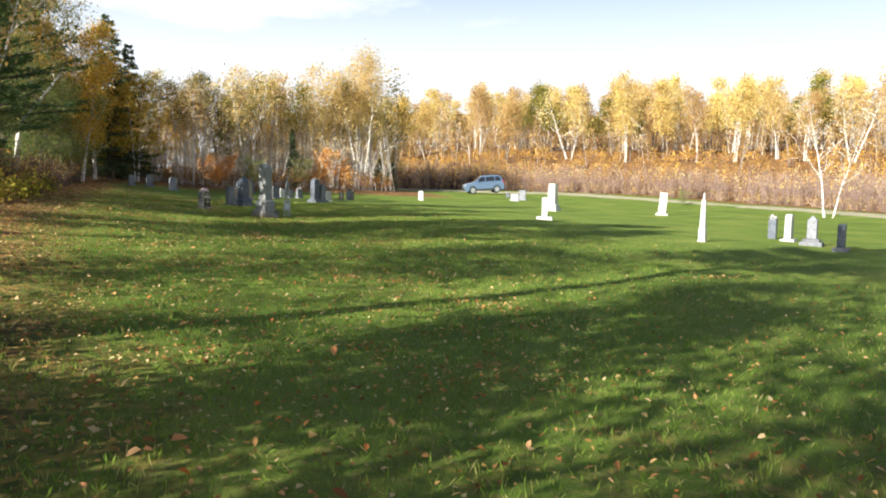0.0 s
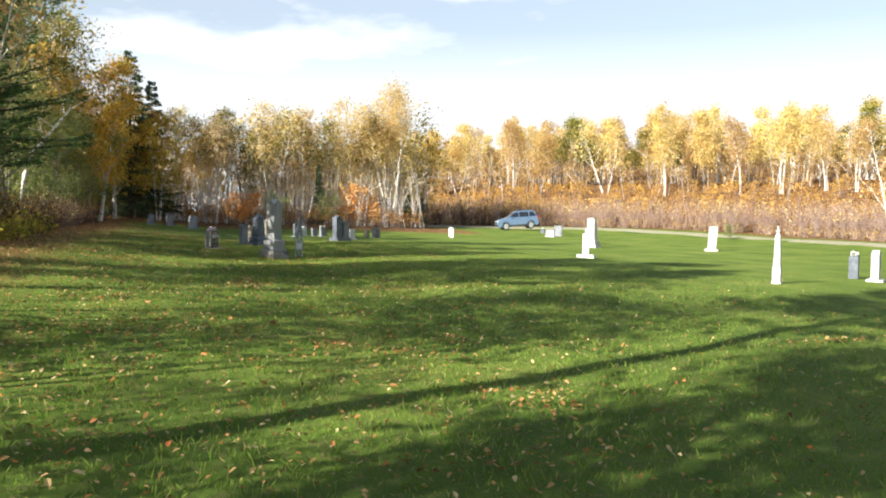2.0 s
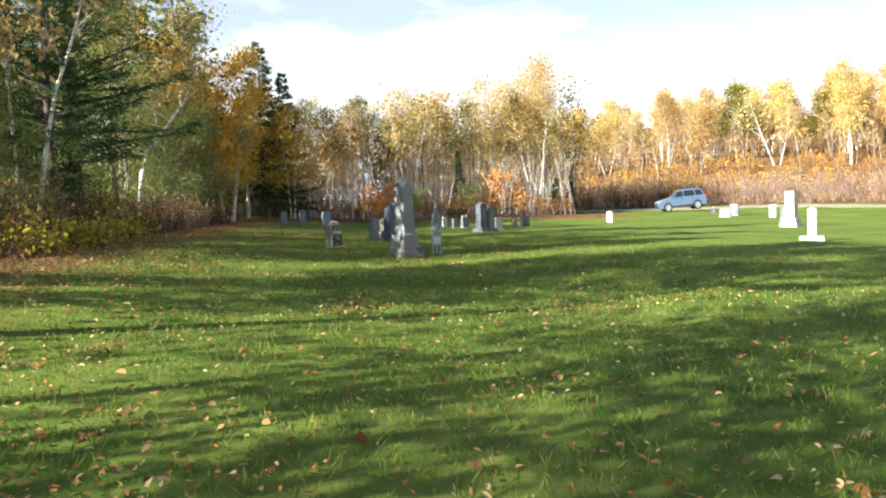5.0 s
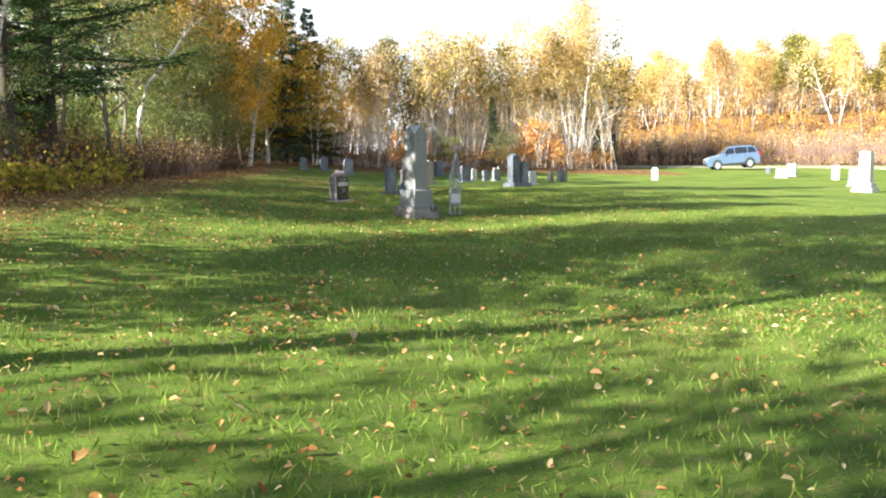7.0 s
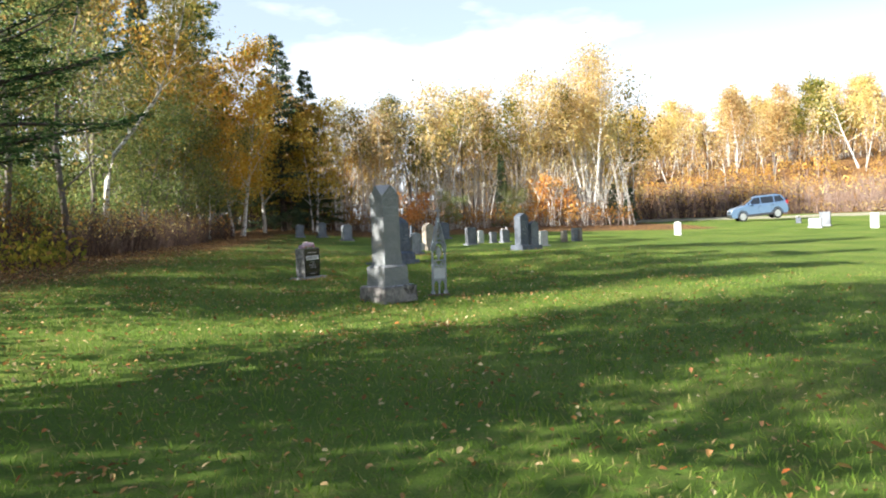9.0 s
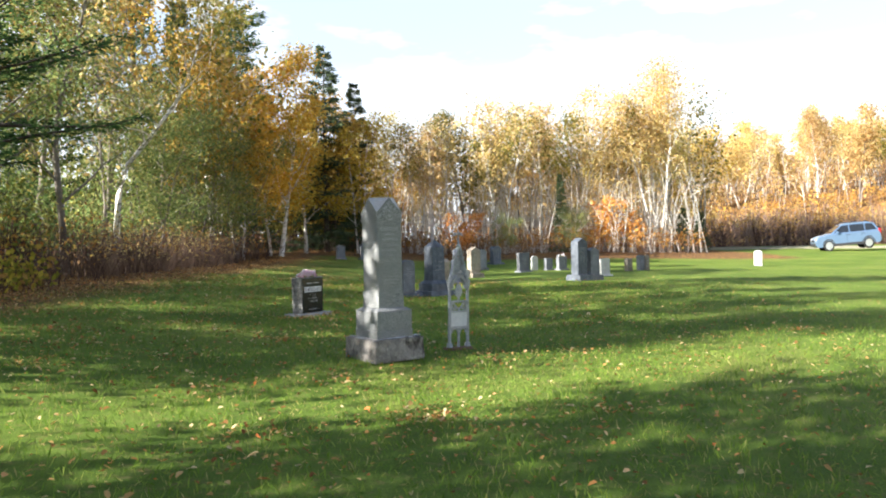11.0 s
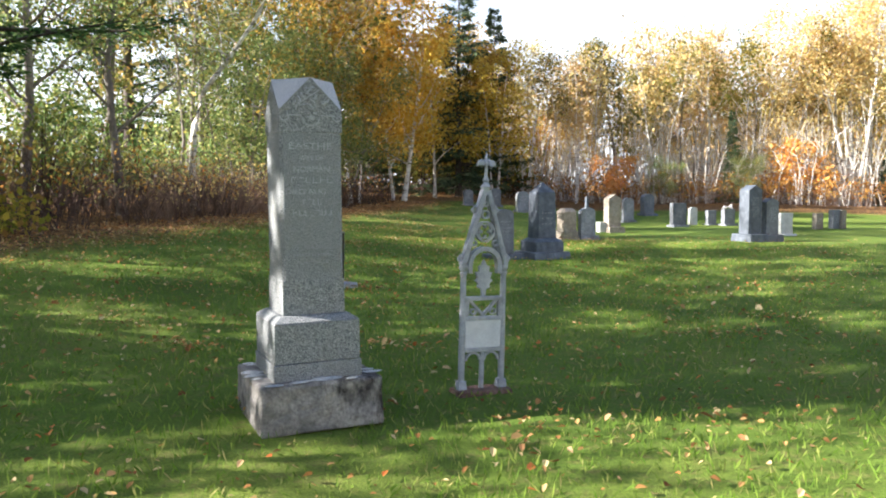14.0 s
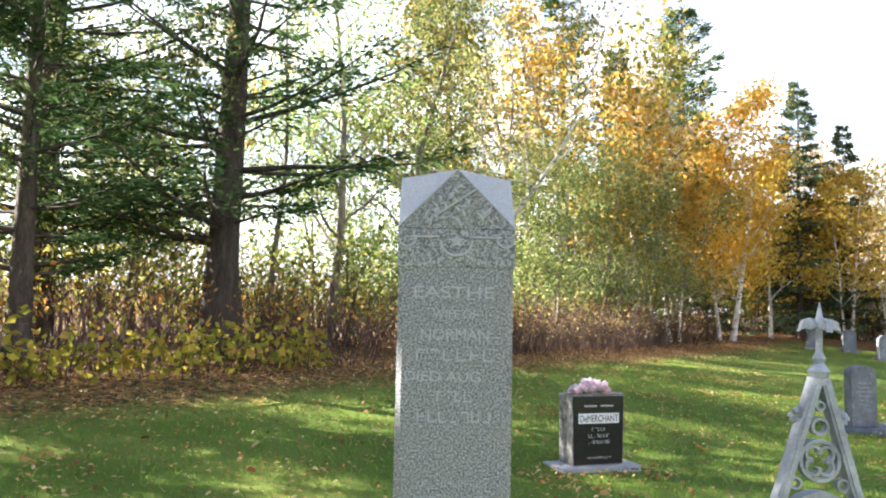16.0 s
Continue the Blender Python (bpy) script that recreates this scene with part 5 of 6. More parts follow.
KINDS = {
    "gold_a": ("birch_tree", "golden-leaved birch with a pale trunk at the wood's edge", "tree", lambda: broadleaf(11, 11.5, 2, 0.13, 0.12, 0.16, 24, 0.27, 13000, 0.095, 0.40, 0.75, 4), M_BIRCH, L_GOLD),
    "gold_b": ("birch_tree", "golden-leaved birch with slim pale stems", "tree", lambda: broadleaf(12, 9.5, 2, 0.10, 0.14, 0.2, 18, 0.21, 6500, 0.10, 0.34, 0.7, 4), M_BIRCH, L_RUST),
    "rust_a": ("birch_tree", "rust-gold birch with thinning leaves", "tree", lambda: broadleaf(13, 11, 2, 0.12, 0.12, 0.25, 18, 0.22, 5500, 0.10, 0.4, 0.7, 4), M_GREYBARK, L_RUST),
    "green_a": ("poplar_tree", "green and yellow poplar with a slim trunk", "tree", lambda: broadleaf(14, 12, 1, 0.13, 0.05, 0.18, 26, 0.20, 8500, 0.052, 0.36, 0.8, 4), M_GREYBARK, L_GREEN),
    "green_b": ("alder_tree", "bushy green alder turning yellow", "tree", lambda: broadleaf(15, 7.5, 4, 0.07, 0.25, 0.12, 14, 0.26, 11000, 0.055, 0.3, 0.6, 4), M_GREYBARK, L_GREEN),
    "ygreen": ("poplar_tree", "yellow-green poplar with a slim grey trunk", "tree", lambda: broadleaf(16, 11, 1, 0.11, 0.05, 0.25, 22, 0.18, 5200, 0.08, 0.34, 0.9, 3), M_GREYBARK, L_YGREEN),
    "white_a": ("birch_tree", "white-stemmed birch with sparse tan leaves", "tree", lambda: broadleaf(17, 11, 3, 0.11, 0.13, 0.4, 11, 0.20, 4600, 0.085, 0.45, 1.3, 4), M_BIRCH, L_TAN),
    "white_b": ("birch_tree", "white-stemmed birch with sparse yellow leaves", "tree", lambda: broadleaf(18, 10.5, 2, 0.10, 0.10, 0.45, 12, 0.19, 4000, 0.085, 0.42, 1.4, 4), M_BIRCH, L_YGREEN),
    "white_c": ("birch_tree", "thin white birch, nearly bare", "tree", lambda: broadleaf(19, 10, 2, 0.085, 0.08, 0.4, 12, 0.16, 900, 0.12, 0.4, 1.5, 3), M_BIRCH, L_TAN),
    "bare": ("bare_tree", "bare grey tree with fine upright twigs", "tree", lambda: broadleaf(20, 10.5, 2, 0.09, 0.1, 0.3, 18, 0.2, 250, 0.1, 0.4, 1.6, 5), M_GREYBARK, L_TAN),
    "clump": ("birch_tree", "great clump of white birch stems with golden tops", "tree", lambda: broadleaf(21, 13.3, 6, 0.17, 0.16, 0.46, 13, 0.20, 12500, 0.085, 0.5, 1.2, 4), M_BIRCH, L_TAN),
    "halfbare": ("birch_tree", "pale birch with bare spreading twigs", "tree", lambda: broadleaf(22, 11, 3, 0.11, 0.2, 0.35, 14, 0.24, 1300, 0.12, 0.5, 1.0, 5), M_BIRCH, L_YGREEN),
    "maple": ("maple_sapling", "small orange maple lit by the sun", "tree", lambda: broadleaf(23, 4.6, 3, 0.05, 0.3, 0.15, 10, 0.30, 1500, 0.14, 0.3, 0.5, 3), M_GREYBARK, L_ORANGE),
    "hill_a": ("birch_tree", "hillside birch with pale forked trunk and amber crown", "tree", lambda: broadleaf(31, 9.5, 2, 0.13, 0.16, 0.35, 10, 0.22, 3200, 0.12, 0.5, 1.2, 3), M_BIRCH, L_TAN),
    "hill_b": ("poplar_tree", "hillside poplar with amber crown", "tree", lambda: broadleaf(32, 9.0, 1, 0.12, 0.1, 0.2, 18, 0.2, 3200, 0.12, 0.5, 1.2, 3), M_GREYBARK, L_TAN),
    "hill_c": ("poplar_tree", "yellow-green poplar on the hillside", "tree", lambda: broadleaf(33, 9.0, 1, 0.11, 0.1, 0.2, 18, 0.18, 3200, 0.12, 0.5, 1.2, 3), M_GREYBARK, L_YGREEN),
    "hill_d": ("birch_tree", "bare forked white birch on the hillside", "tree", lambda: broadleaf(34, 8.8, 2, 0.11, 0.26, 0.3, 13, 0.26, 500, 0.16, 0.5, 1.2, 5), M_BIRCH, L_TAN),
    "spruce_a": ("spruce_tree", "dark spruce with drooping boughs", "tree", lambda: conifer(41, 12, 0.17, 0.06, 2.1, 0.34, 8, -0.25, 62, 0.27, 0.042), M_BARK, L_NEEDLE),
    "spruce_w": ("spruce_tree", "broad dark spruce standing among golden birches", "tree", lambda: conifer(46, 13.2, 0.19, 0.06, 2.9, 0.30, 7, -0.28, 80, 0.25, 0.034, 0.85, 0.12), M_BARK, L_NEEDLE),
    "bare_white": ("bare_tree", "bare white tree with fine forked branches", "tree", lambda: broadleaf(35, 8.0, 2, 0.075, 0.2, 0.3, 14, 0.28, 80, 0.1, 0.5, 1.2, 6), M_BIRCH, L_TAN),
    "high_pine": ("pine_tree", "tall pine with a bare lower trunk", "tree", lambda: conifer(47, 15.5, 0.17, 0.30, 3.2, 0.5, 6, 0.0, 170, 0.24, 0.024, 0.7, 0.2), M_BARK, L_PINE),
    "spruce_b": ("spruce_tree", "narrow dark spruce at the wood's edge", "tree", lambda: conifer(42, 13, 0.16, 0.05, 1.9, 0.30, 7, -0.22, 60, 0.25, 0.036, 0.9, 0.1), M_BARK, L_NEEDLE),
    "pine_a": ("pine_tree", "white pine with long loose boughs", "tree", lambda: conifer(43, 15, 0.24, 0.14, 3.6, 0.5, 6, 0.0, 190, 0.22, 0.02, 0.75, 0.12), M_BARK, L_PINE),
    "pine_b": ("hemlock_tree", "thick-trunked dark hemlock with sweeping boughs", "tree", lambda: conifer(44, 17, 0.33, 0.13, 4.4, 0.5, 6, 0.02, 175, 0.20, 0.020, 0.7, 0.22), M_BARK, L_PINE),
    # added out of view only, a dense crown to shade lawn and monument
    "shade": ("maple_tree", "unseen full-crowned tree added to shade the lawn", "tree", lambda: broadleaf(61, 13, 2, 0.20, 0.10, 0.14, 26, 0.21, 13000, 0.11, 0.42, 0.8, 4), M_GREYBARK, L_YGREEN),
    "lone_pine": ("pine_tree", "tall pine with a long bare trunk", "tree", lambda: conifer(48, 15.5, 0.24, 0.56, 4.6, 0.5, 6, 0.15, 190, 0.26, 0.03, 0.6, 0.1), M_BARK, L_PINE),
    "far_spruce": ("spruce_tree", "dark spruce on the hill's crest", "tree", lambda: conifer(45, 11, 0.15, 0.1, 2.0, 0.6, 7, -0.2, 26, 0.55, 0.13), M_BARK, L_NEEDLE),
}

# the wood's edge along the lawn's west side
plant("pine_b", -10.3, 7.1, 20, label="thick double-trunked dark hemlock with sweeping boughs")
plant("pine_b", -12.6, 4.9, 130, 0.92)
plant("pine_a", -9.6, 3.2, 60, 0.72, label="slim young pine with soft green needles")
lean_line = [(0, 0, 0), (-0.05, 0, 1.3), (0.05, 0.05, 2.6), (0.35, 0.1, 3.6), (1.15, 0.2, 4.6), (2.0, 0.3, 5.8), (2.6, 0.35, 7.2), (3.0, 0.4, 8.6), (3.3, 0.5, 10.0)]
KINDS["leaning"] = ("birch_tree", "white birch bent sideways halfway up its trunk", "tree", lambda: broadleaf(51, 10, 1, 0.13, 0.1, 0.45, 14, 0.2, 2600, 0.055, 0.4, 0.8, 4, bend=lean_line), M_BIRCH, L_YGREEN)
plant("leaning", -10.4, 16.8, 5)
plant("pine_a", -13.1, 40.5, 50, 1.22, wide=1.35, label="tall broad white pine behind the golden birches")
# trees south of y = -1 stay unseen, placed for their shadows on the lawn
for kind, x, y, turn, size, lean in (
        ("green_a", -10.6, 13.6, 30, 0.95, 2), ("green_a", -11.6, 11.2, 160, 1.0, 0), ("green_b", -10.2, 19.6, 40, 0.9, 0), ("green_b", -10.6, 23.8, 200, 1.05, 0),
        ("green_a", -12.0, 20.2, 250, 1.1, 3), ("ygreen", -12.6, 15.6, 10, 1.15, 0), ("bare", -11.4, 17.8, 80, 1.1, 5), ("bare", -12.8, 10.0, 0, 0.95, 0),
        ("green_b", -13.5, 13.2, 130, 1.0, 0), ("gold_a", -8.9, 34.0, 0, 1.0, 0), ("gold_b", -8.0, 38.2, 70, 1.0, 0), ("rust_a", -7.0, 42.6, 20, 1.0, 0),
        ("gold_b", -9.8, 30.0, 200, 0.85, 0), ("green_b", -9.6, 27.0, 90, 0.95, 0), ("rust_a", -11.5, 25.8, 140, 1.22, 0), ("halfbare", -10.8, 27.4, 30, 1.25, 0), ("ygreen", -12.2, 30.6, 60, 1.2, 0), ("white_c", -10.6, 28.4, 40, 1.0, 6),
        ("spruce_w", -7.0, 40.2, 0, 1.0, 0), ("spruce_w", -5.6, 44.4, 60, 0.88, 0), ("spruce_b", -10.6, 36.6, 120, 0.8, 0), ("gold_b", -5.0, 40.6, 30, 0.95, 0),
        ("pine_a", -14.6, 29.0, 30, 1.12, 0), ("pine_a", -16.0, 22.0, 90, 1.0, 0), ("spruce_a", -13.8, 33.2, 20, 1.15, 0), ("rust_a", -12.6, 38.6, 80, 1.1, 0),
        ("pine_a", -11.8, -0.6, 0, 0.95, 0), ("green_b", -12.8, 6.6, 70, 0.95, 0), ("green_b", -14.4, 9.0, 10, 0.9, 0), ("white_c", -9.7, 1.2, 10, 0.95, 7),
        ("green_b", -9.9, -0.6, 10, 0.6, 0), ("green_b", -9.9, 1.6, 100, 0.5, 0), ("halfbare", -11.0, -2.2, 60, 0.9, 0), ("shade", -10.6, -3.9, 40, 0.8, 0), ("bare", -10.2, -5.6, 30, 0.8, 0),
        ("shade", -10.4, -10.8, 0, 1.0, 0), ("rust_a", -11.2, -12.8, 150, 0.9, 0), ("lone_pine", -11.0, -15.4, 200, 0.86, 0), ("halfbare", -10.2, -18.0, 10, 0.9, 0), ("rust_a", -10.6, -20.0, 80, 0.85, 0), ("white_c", -10.0, -21.8, 140, 1.0, 0),
        ("lone_pine", -10.2, -24.0, 0, 1.0, 0), ("green_b", -9.0, -23.2, 30, 0.62, 0), ("shade", -9.8, -26.4, 90, 0.62, 0), ("green_b", -9.3, -28.2, 200, 0.6, 0), ("halfbare", -10.4, -27.0, 120, 1.1, 0), ("bare", -10.6, -29.4, 90, 1.1, 0), ("green_b", -8.8, -31.4, 230, 0.8, 0),
        ("rust_a", -11.0, -32.6, 10, 0.9, 0), ("white_c", -9.2, -34.4, 0, 1.15, 0), ("halfbare", -11.4, -37.0, 20, 1.2, 0), ("halfbare", -10.8, -41.0, 220, 1.2, 0), ("rust_a", -12.2, -45.0, 0, 1.2, 0)):
    plant(kind, x, y, turn, size, lean)
# the stand behind the stones, ending in the great white clump
plant("clump", 15.9, 47.0, 20, 1.04)
plant("white_a", 11.0, 47.6, 60, 1.08)
plant("halfbare", 20.0, 51.0, 40, 1.12, label="pale birch with bare spreading twigs behind the clump")
plant("maple", 12.9, 45.6, 0, 0.85)
plant("maple", 1.6, 40.6, 120, 0.62, label="low orange maple sapling at the wood's edge")
prng = random.Random(77)
for kind, x, y in (("white_a", -3.2, 46), ("white_b", -1.2, 45), ("white_c", 0.6, 44.4), ("ygreen", 2.2, 46.4), ("white_b", 3.6, 45.2), ("white_a", 5.0, 47.4), ("bare", 6.2, 45.6), ("white_c", 7.6, 46.2),
                   ("ygreen", 4.4, 51), ("white_b", 9.2, 46.0), ("bare", 10.0, 49.6), ("white_b", 12.6, 49.6), ("white_a", 14.0, 50.6), ("white_c", 13.4, 47.8), ("white_a", 0.0, 50), ("rust_a", -2.6, 51.0),
                   ("white_a", 7.4, 51.6), ("white_c", 2.6, 49.4), ("ygreen", 9.0, 53.4), ("white_a", 17.8, 50.2), ("white_b", 18.6, 53.0), ("bare", 16.4, 53.6), ("rust_a", 20.8, 55.4), ("white_c", -4.6, 49.0),
                   ("white_c", -0.4, 42.6), ("white_c", 4.4, 43.4), ("spruce_b", 8.6, 44.8), ("gold_b", -1.4, 54), ("white_a", 3.4, 56), ("white_b", 12, 56), ("rust_a", 6.6, 57), ("white_a", -6.4, 55)):
    s = {"spruce_b": 0.42, "rust_a": 0.85}.get(kind, 0.98) * prng.uniform(0.9, 1.1) * float(np.interp(x, [-4, 2, 9], [0.85, 0.95, 1.0]))
    plant(kind, x, y, prng.uniform(0, 360), s, prng.uniform(-3, 3), group="birches behind the graves")
plant("spruce_a", 17.6, 46.4, 0, 0.27, wide=1.6, label="low dark spruce bush beside the birches")
plant("spruce_a", 19.2, 47.6, 70, 0.25, wide=1.7, label="low dark spruce bush beside the birches")
plant("green_b", 9.6, 44.2, 0, 0.45, label="low green bush at the wood's edge")
plant("green_b", 4.6, 43.0, 90, 0.4, label="low green bush at the wood's edge")
# bare white tree by the thicket
plant("bare_white", 37.0, 9.0, 60, 0.95, label="bare white forked tree rising from the thicket")
plant("green_b", 41.5, 29.5, 0, 0.2, label="small bright yellow-green bush by the lane")
# the wooded hill beyond the lane
hrng = np.random.default_rng(5)
spots = []
tries = 0
while len(spots) < 215 and tries < 6000:
    tries += 1
    x, y = hrng.uniform(14, 112), hrng.uniform(-45, 120)
    d = float(beyond_road(x, y))
    if d < 24 or d > 58 or (x < 40 and d < 14):
        continue
    if all((x - a) ** 2 + (y - b) ** 2 > 11 for a, b in spots):
        spots.append((x, y))
for x, y in spots:
    kind = str(hrng.choice(["hill_a", "hill_b", "hill_c", "hill_d"], p=[0.40, 0.24, 0.10, 0.26]))
    plant(kind, x, y, float(hrng.uniform(0, 360)), float(hrng.uniform(0.8, 1.1)), float(hrng.uniform(-4, 4)), group="hillside wood")
for x, y in ((97, 14), (101, 5), (104, 0), (96, -2), (103, -12), (99, -8)):
    plant("far_spruce", x, y, float(hrng.uniform(0, 360)), float(hrng.uniform(0.9, 1.2)), group="spruces on the crest")


# ---- thickets, grass and leaves ----
def thicket(name, label, seed, places, tall, stem_mat, leafmat, leaf_n, leaf, per=3, rad=0.012, spread=0.25, top=0.35, kind="stuff", side=3):
    """Many thin stems and their leaves, as one heap."""
    rng = np.random.default_rng(seed)
    wood, crown, tips = Mesh(), Mesh(), []
    for x, y in places:
        z = gz(x, y) - 0.05
        for _ in range(per):
            h = tall * rng.uniform(0.5, 1.15)
            b = np.array((x + rng.normal() * 0.15, y + rng.normal() * 0.15, z))
            ln = wander(rng, b, (rng.normal() * spread, rng.normal() * spread, 1), h, 3, 0.12, 0.0)
            wood.tube(ln, np.array((1.0, 0.8, 0.5, 0.2)) * rad * rng.uniform(0.6, 1.4), side)
            for _ in range(2):
                q = ln[rng.integers(1, 3)]
                tw = wander(rng, q, (rng.normal() * 0.6, rng.normal() * 0.6, 0.9), h * 0.35, 2, 0.15)
                wood.tube(tw, np.array((0.5, 0.35, 0.15)) * rad, 3)
                tips += [tw[1], tw[2]]
            tips += [ln[2], ln[3], ln[3]]
    t = thing(name, Matrix.Identity(4), label, "shrubs", kind=kind)
    part("stems", wood, stem_mat, t)
    if leaf_n:
        tips = np.array(tips)
        lo = tips[:, 2] - height(tips[:, 0], tips[:, 1])
        tips = tips[lo > tall * top]
        pk = tips[rng.integers(0, len(tips), leaf_n)]
        crown.leaves(rng, pk + rng.normal(size=(leaf_n, 3)) * 0.16, leaf)
        part("leaves", crown, leafmat, t)
    return t


trng = np.random.default_rng(9)


def along_edge(x0, x1, y0, y1, k):
    return np.column_stack([trng.uniform(x0, x1, k), trng.uniform(y0, y1, k)])


thicket("brown_undergrowth", "tangled brown leafless shrubs under the trees", 61, along_edge(-11.5, -8.4, -34, 33, 760), 1.7, M_DARKSTEM, L_RUST, 6000, 0.05, 3, 0.011, 0.35)
thicket("brown_undergrowth", "pale dead stalks and brown shrubs at the wood's edge", 62, along_edge(-10.2, -8.6, 12, 26, 240), 1.5, M_STEM, L_TAN, 1500, 0.045, 4, 0.009, 0.25)
thicket("low_bushes", "low yellow-green bushes in leaf along the wood's edge", 63, along_edge(-9.0, -7.9, -4, 8, 60), 0.8, M_DARKSTEM, L_BUSH, 2000, 0.075, 3, 0.008, 0.5, 0.2)
# out of view, added to shade the ground where the walk begins
thicket("low_bushes", "unseen dense leafy shrubs added to shade the start of the walk", 67, along_edge(-9.9, -8.9, -32, -22, 130), 2.3, M_DARKSTEM, L_GREEN, 9000, 0.07, 2, 0.012, 0.3, 0.1)
thicket("low_bushes", "leafy green undergrowth behind the edge", 64, along_edge(-14, -10.5, 10, 34, 220), 2.2, M_DARKSTEM, L_GREEN, 9000, 0.07, 2, 0.012, 0.3, 0.1)
thicket("low_bushes", "yellow undergrowth sloping to the river", 65, along_edge(-24, -14, -12, 30, 220), 1.9, M_STEM, L_YGREEN, 8000, 0.09, 2, 0.015, 0.3, 0.1)
thicket("brown_undergrowth", "brown undergrowth at the foot of the birches", 66, along_edge(-6, 19, 42, 50, 330), 1.7, M_STEM, L_RUST, 7000, 0.08, 3, 0.012, 0.25, 0.1)
thicket("birch_saplings", "dense grey birch saplings among the birches", 67, along_edge(-6, 19, 43.5, 56, 520), 6.0, M_BIRCH, L_TAN, 7000, 0.07, 1, 0.034, 0.05, 0.45)
band, high, amber = [], [], []
while len(band) < 1500:
    x, y = trng.uniform(8, 70), trng.uniform(-40, 85)
    d = float(beyond_road(x, y))
    if 3.5 < d < 14:
        band.append((x, y))
while len(high) < 700:
    x, y = trng.uniform(12, 85), trng.uniform(-40, 95)
    d = float(beyond_road(x, y))
    if 13 < d < 25:
        high.append((x, y))
thicket("sapling_thicket", "dense bare pinkish-brown saplings beyond the lane", 68, band, 3.1, M_PALESTEM, L_TAN, 5000, 0.10, 3, 0.028, 0.08, 0.5)
thicket("amber_thicket", "amber and yellow shrubs on the hillside", 69, high, 2.3, M_PALESTEM, L_PALEGOLD, 34000, 0.10, 2, 0.024, 0.12, 0.35)
thicket("amber_thicket", "red and orange shrubs scattered on the hillside", 70, [high[i] for i in range(0, 700, 9)], 2.2, M_STEM, L_ORANGE, 1800, 0.16, 2, 0.024, 0.12, 0.35)
thicket("brown_undergrowth", "rusty grass and brush where the lawn ends", 71, [b for b in band if float(beyond_road(*b)) < 6.5], 1.0, M_PALESTEM, L_TAN, 6000, 0.10, 4, 0.018, 0.4, 0.1)
thicket("brown_undergrowth", "dark tangled shrubs under the hemlocks", 79, along_edge(-15.5, -10.8, -2, 17, 200), 2.5, M_DARKSTEM, L_YGREEN, 9000, 0.07, 4, 0.014, 0.35, 0.08)
thicket("brown_undergrowth", "dark leafy undergrowth in the corner of the wood", 78, along_edge(-13, -4, 43, 60, 260), 3.2, M_DARKSTEM, L_YGREEN, 13000, 0.12, 2, 0.02, 0.25, 0.03)
dark = [(x, y) for x, y in zip(trng.uniform(17, 36, 420), trng.uniform(48, 60, 420)) if 3 < float(beyond_road(x, y)) < 12]
thicket("dark_brush", "purplish dark brush behind the parked car", 72, dark, 2.8, M_DARKSTEM, L_RUST, 1500, 0.09, 5, 0.02, 0.2, 0.4)


# woods behind the first trees
scrub = []
while len(scrub) < 520:
    x, y = trng.uniform(10, 100), trng.uniform(-45, 105)
    if 24 < float(beyond_road(x, y)) < 48:
        scrub.append((x, y))
thicket("hillside_scrub", "tan scrub under the hillside trees", 77, scrub, 2.6, M_STEM, L_TAN, 28000, 0.12, 2, 0.03, 0.2, 0.02)
crest = []
while len(crest) < 620:
    x, y = trng.uniform(10, 110), trng.uniform(-45, 115)
    if 22 < float(beyond_road(x, y)) < 62:
        crest.append((x, y))
thicket("hillside_saplings", "pale crowded saplings between the hillside trees", 73, crest, 6.6, M_BIRCH, L_TAN, 38000, 0.14, 1, 0.05, 0.06, 0.15)
thicket("wood_saplings", "crowded saplings deep in the birch wood", 74, along_edge(-18, 24, 53, 66, 320), 8.0, M_GREYBARK, L_TAN, 20000, 0.13, 1, 0.05, 0.05, 0.2)
thicket("wood_saplings", "dark leafy saplings deep in the west wood", 75, along_edge(-22, -11.5, 22, 58, 420), 5.0, M_DARKSTEM, L_GREEN, 24000, 0.12, 1, 0.03, 0.1, 0.05)
thicket("wood_saplings", "rusty saplings in the corner of the wood", 76, along_edge(-12, -5.5, 42, 56, 150), 6.0, M_DARKSTEM, L_RUST, 11000, 0.12, 1, 0.03, 0.1, 0.1)


def grass_field():
    rng = np.random.default_rng(21)
    ms = Mesh()
    k = 210000
    # thick near the line walked, thinner away from it
    y = rng.uniform(-30, 16, k)
    mid = np.interp(y, [-30, -16, -8, 0, 16], [-4.0, -0.5, 1.2, 1.0, 0.5])
    x = mid + rng.normal(size=k) * np.interp(y, [-30, 16], [5.0, 4.5])
    ok = (x > -7.8) & (x < 14) & ((np.abs(x) > 0.34) | (np.abs(y) > 0.34))
    x, y = x[ok], y[ok]
    z = height(x, y)
    b = np.column_stack([x, y, z - 0.005])
    h = rng.uniform(0.025, 0.075, len(x)) * (0.75 + 0.5 * np.sin(x * 2.1 + np.sin(y * 1.7)) ** 2)
    tip = b + np.column_stack([rng.normal(size=len(x)) * 0.028, rng.normal(size=len(x)) * 0.028, h])
    ms.cards(b, tip, 0.0035 * rng.uniform(0.6, 1.6, len(x)), rng)
    return tagged(new("grass", ms.done("grass", M_GRASS)), "short mown green grass blades with dry straw among them", "grass", kind="stuff")


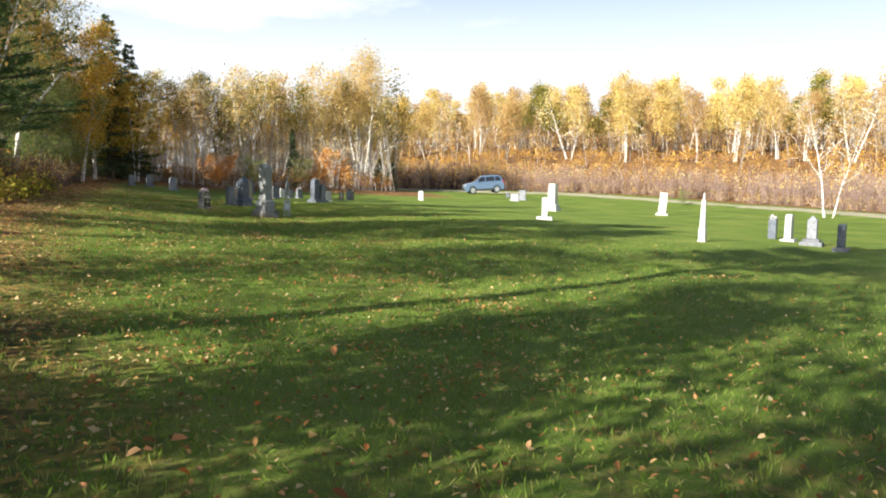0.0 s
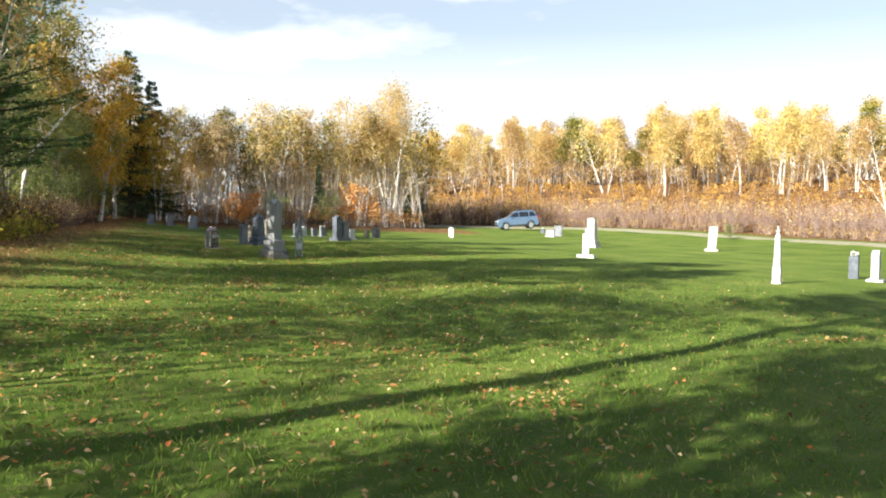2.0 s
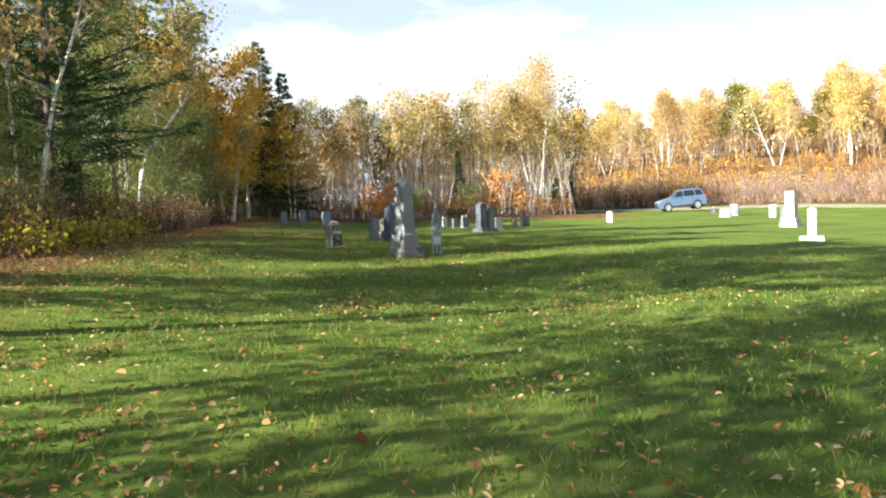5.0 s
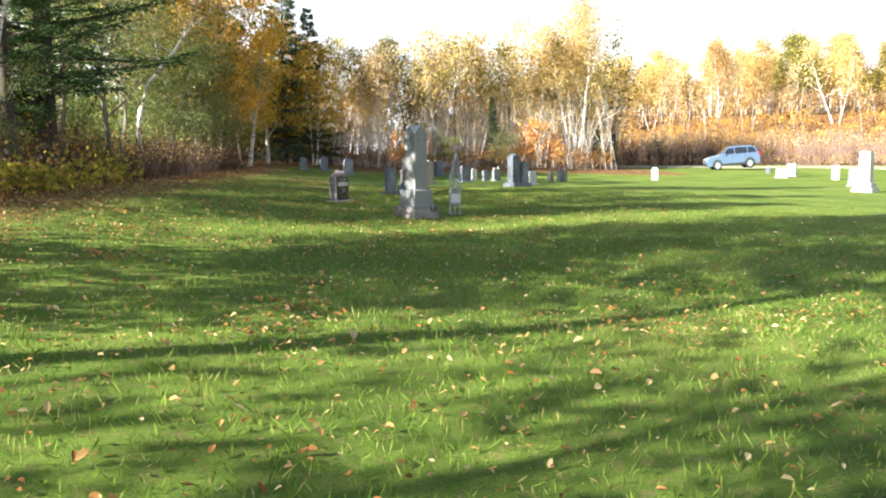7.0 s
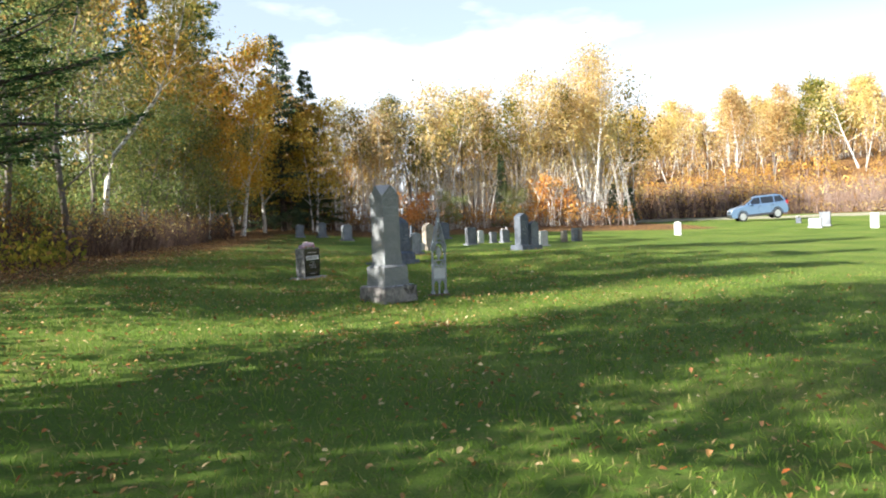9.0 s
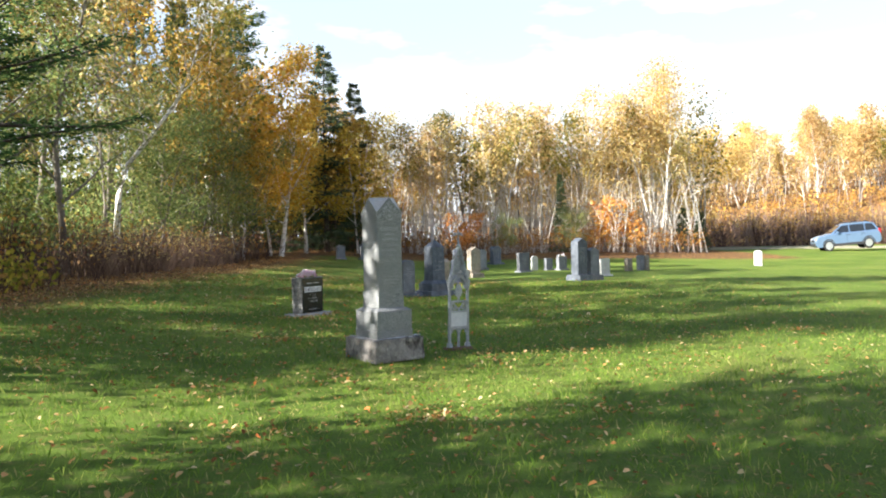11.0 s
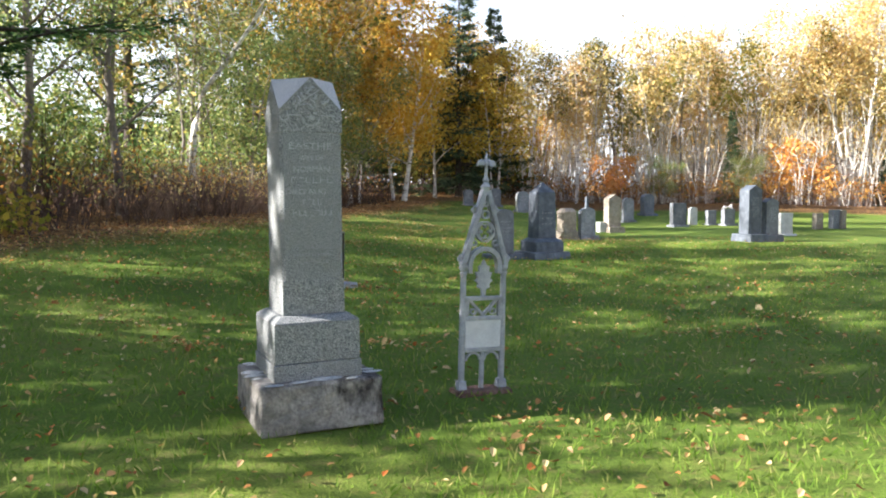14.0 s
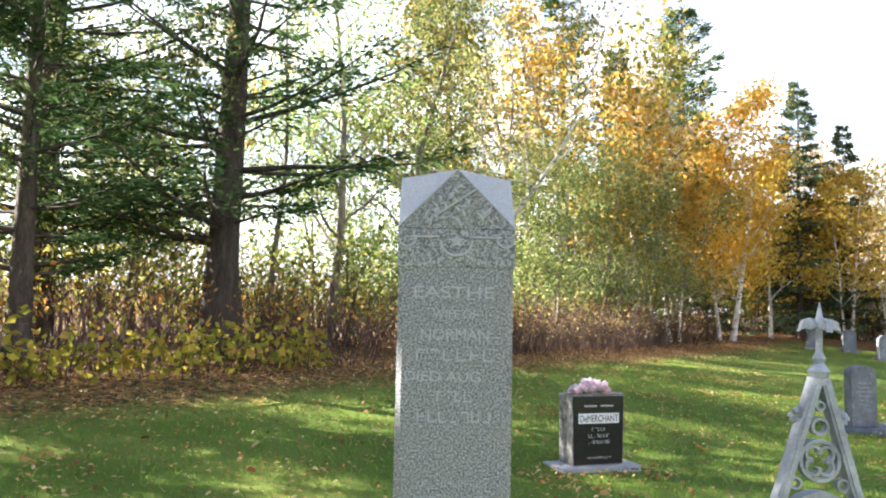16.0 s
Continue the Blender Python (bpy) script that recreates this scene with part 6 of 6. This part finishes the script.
def fallen_leaves():
    rng = np.random.default_rng(22)
    ms = Mesh()
    k1, k2 = 15000, 26000
    k3 = 9000
    y1 = rng.uniform(-30, 18, k1)
    x1 = np.interp(y1, [-30, -16, -8, 0, 16], [-4.0, -0.5, 1.2, 1.0, 0.5]) + rng.normal(size=k1) * 4.2
    y2 = rng.uniform(-32, 34, k2)
    x2 = -8.8 + np.abs(rng.normal(size=k2)) * np.interp(y2, [-24, -8, 10], [4.4, 3.2, 2.6]) - 0.4
    # leaves blown together into loose drifts
    hub_y = rng.uniform(-31, 20, 170)
    hub_x = np.interp(hub_y, [-30, -16, -8, 0, 20], [-6.0, -4.0, -2.5, -2.0, -3.0]) + rng.normal(size=170) * 3.6
    pick = rng.integers(0, 170, k3)
    x3 = hub_x[pick] + rng.normal(size=k3) * rng.uniform(0.15, 0.5, 170)[pick]
    y3 = hub_y[pick] + rng.normal(size=k3) * rng.uniform(0.1, 0.35, 170)[pick]
    x, y = np.concatenate([x1, x2, x3]), np.concatenate([y1, y2, y3])
    ok = (x > -10) & (x < 16)
    x, y = x[ok], y[ok]
    n = len(x)
    c = np.column_stack([x, y, height(x, y) + rng.uniform(0.02, 0.055, n)])
    a = rng.uniform(0, 2 * np.pi, n)
    u = np.column_stack([np.cos(a), np.sin(a), rng.normal(size=n) * 0.35])
    w = np.column_stack([-np.sin(a), np.cos(a), rng.normal(size=n) * 0.35])
    s = rng.uniform(0.009, 0.027, n)[:, None]
    big = rng.random(n) < 0.03
    s[big] *= 1.7
    up = np.array((0, 0, 1.0))
    # a leaf with six corners, its sides curled up
    ring = [c + u * s, c + u * s * 0.35 + w * s * 0.62 + up * s * 0.35, c - u * s * 0.55 + w * s * 0.5 + up * s * 0.3, c - u * s * 1.05, c - u * s * 0.55 - w * s * 0.5 + up * s * 0.22, c + u * s * 0.35 - w * s * 0.62 + up * s * 0.4]
    v = np.stack(ring, 1).reshape(-1, 3)
    i = np.arange(n)[:, None] * 6
    ms.add(v, np.concatenate([i + [[0, 1, 2, 3]], i + [[3, 4, 5, 0]]]))
    return tagged(new("fallen_leaves", ms.done("fallen_leaves", M_FALLEN)), "scattered curled brown and yellow fallen leaves on the grass", "leaves", kind="stuff")


grass_field()
fallen_leaves()
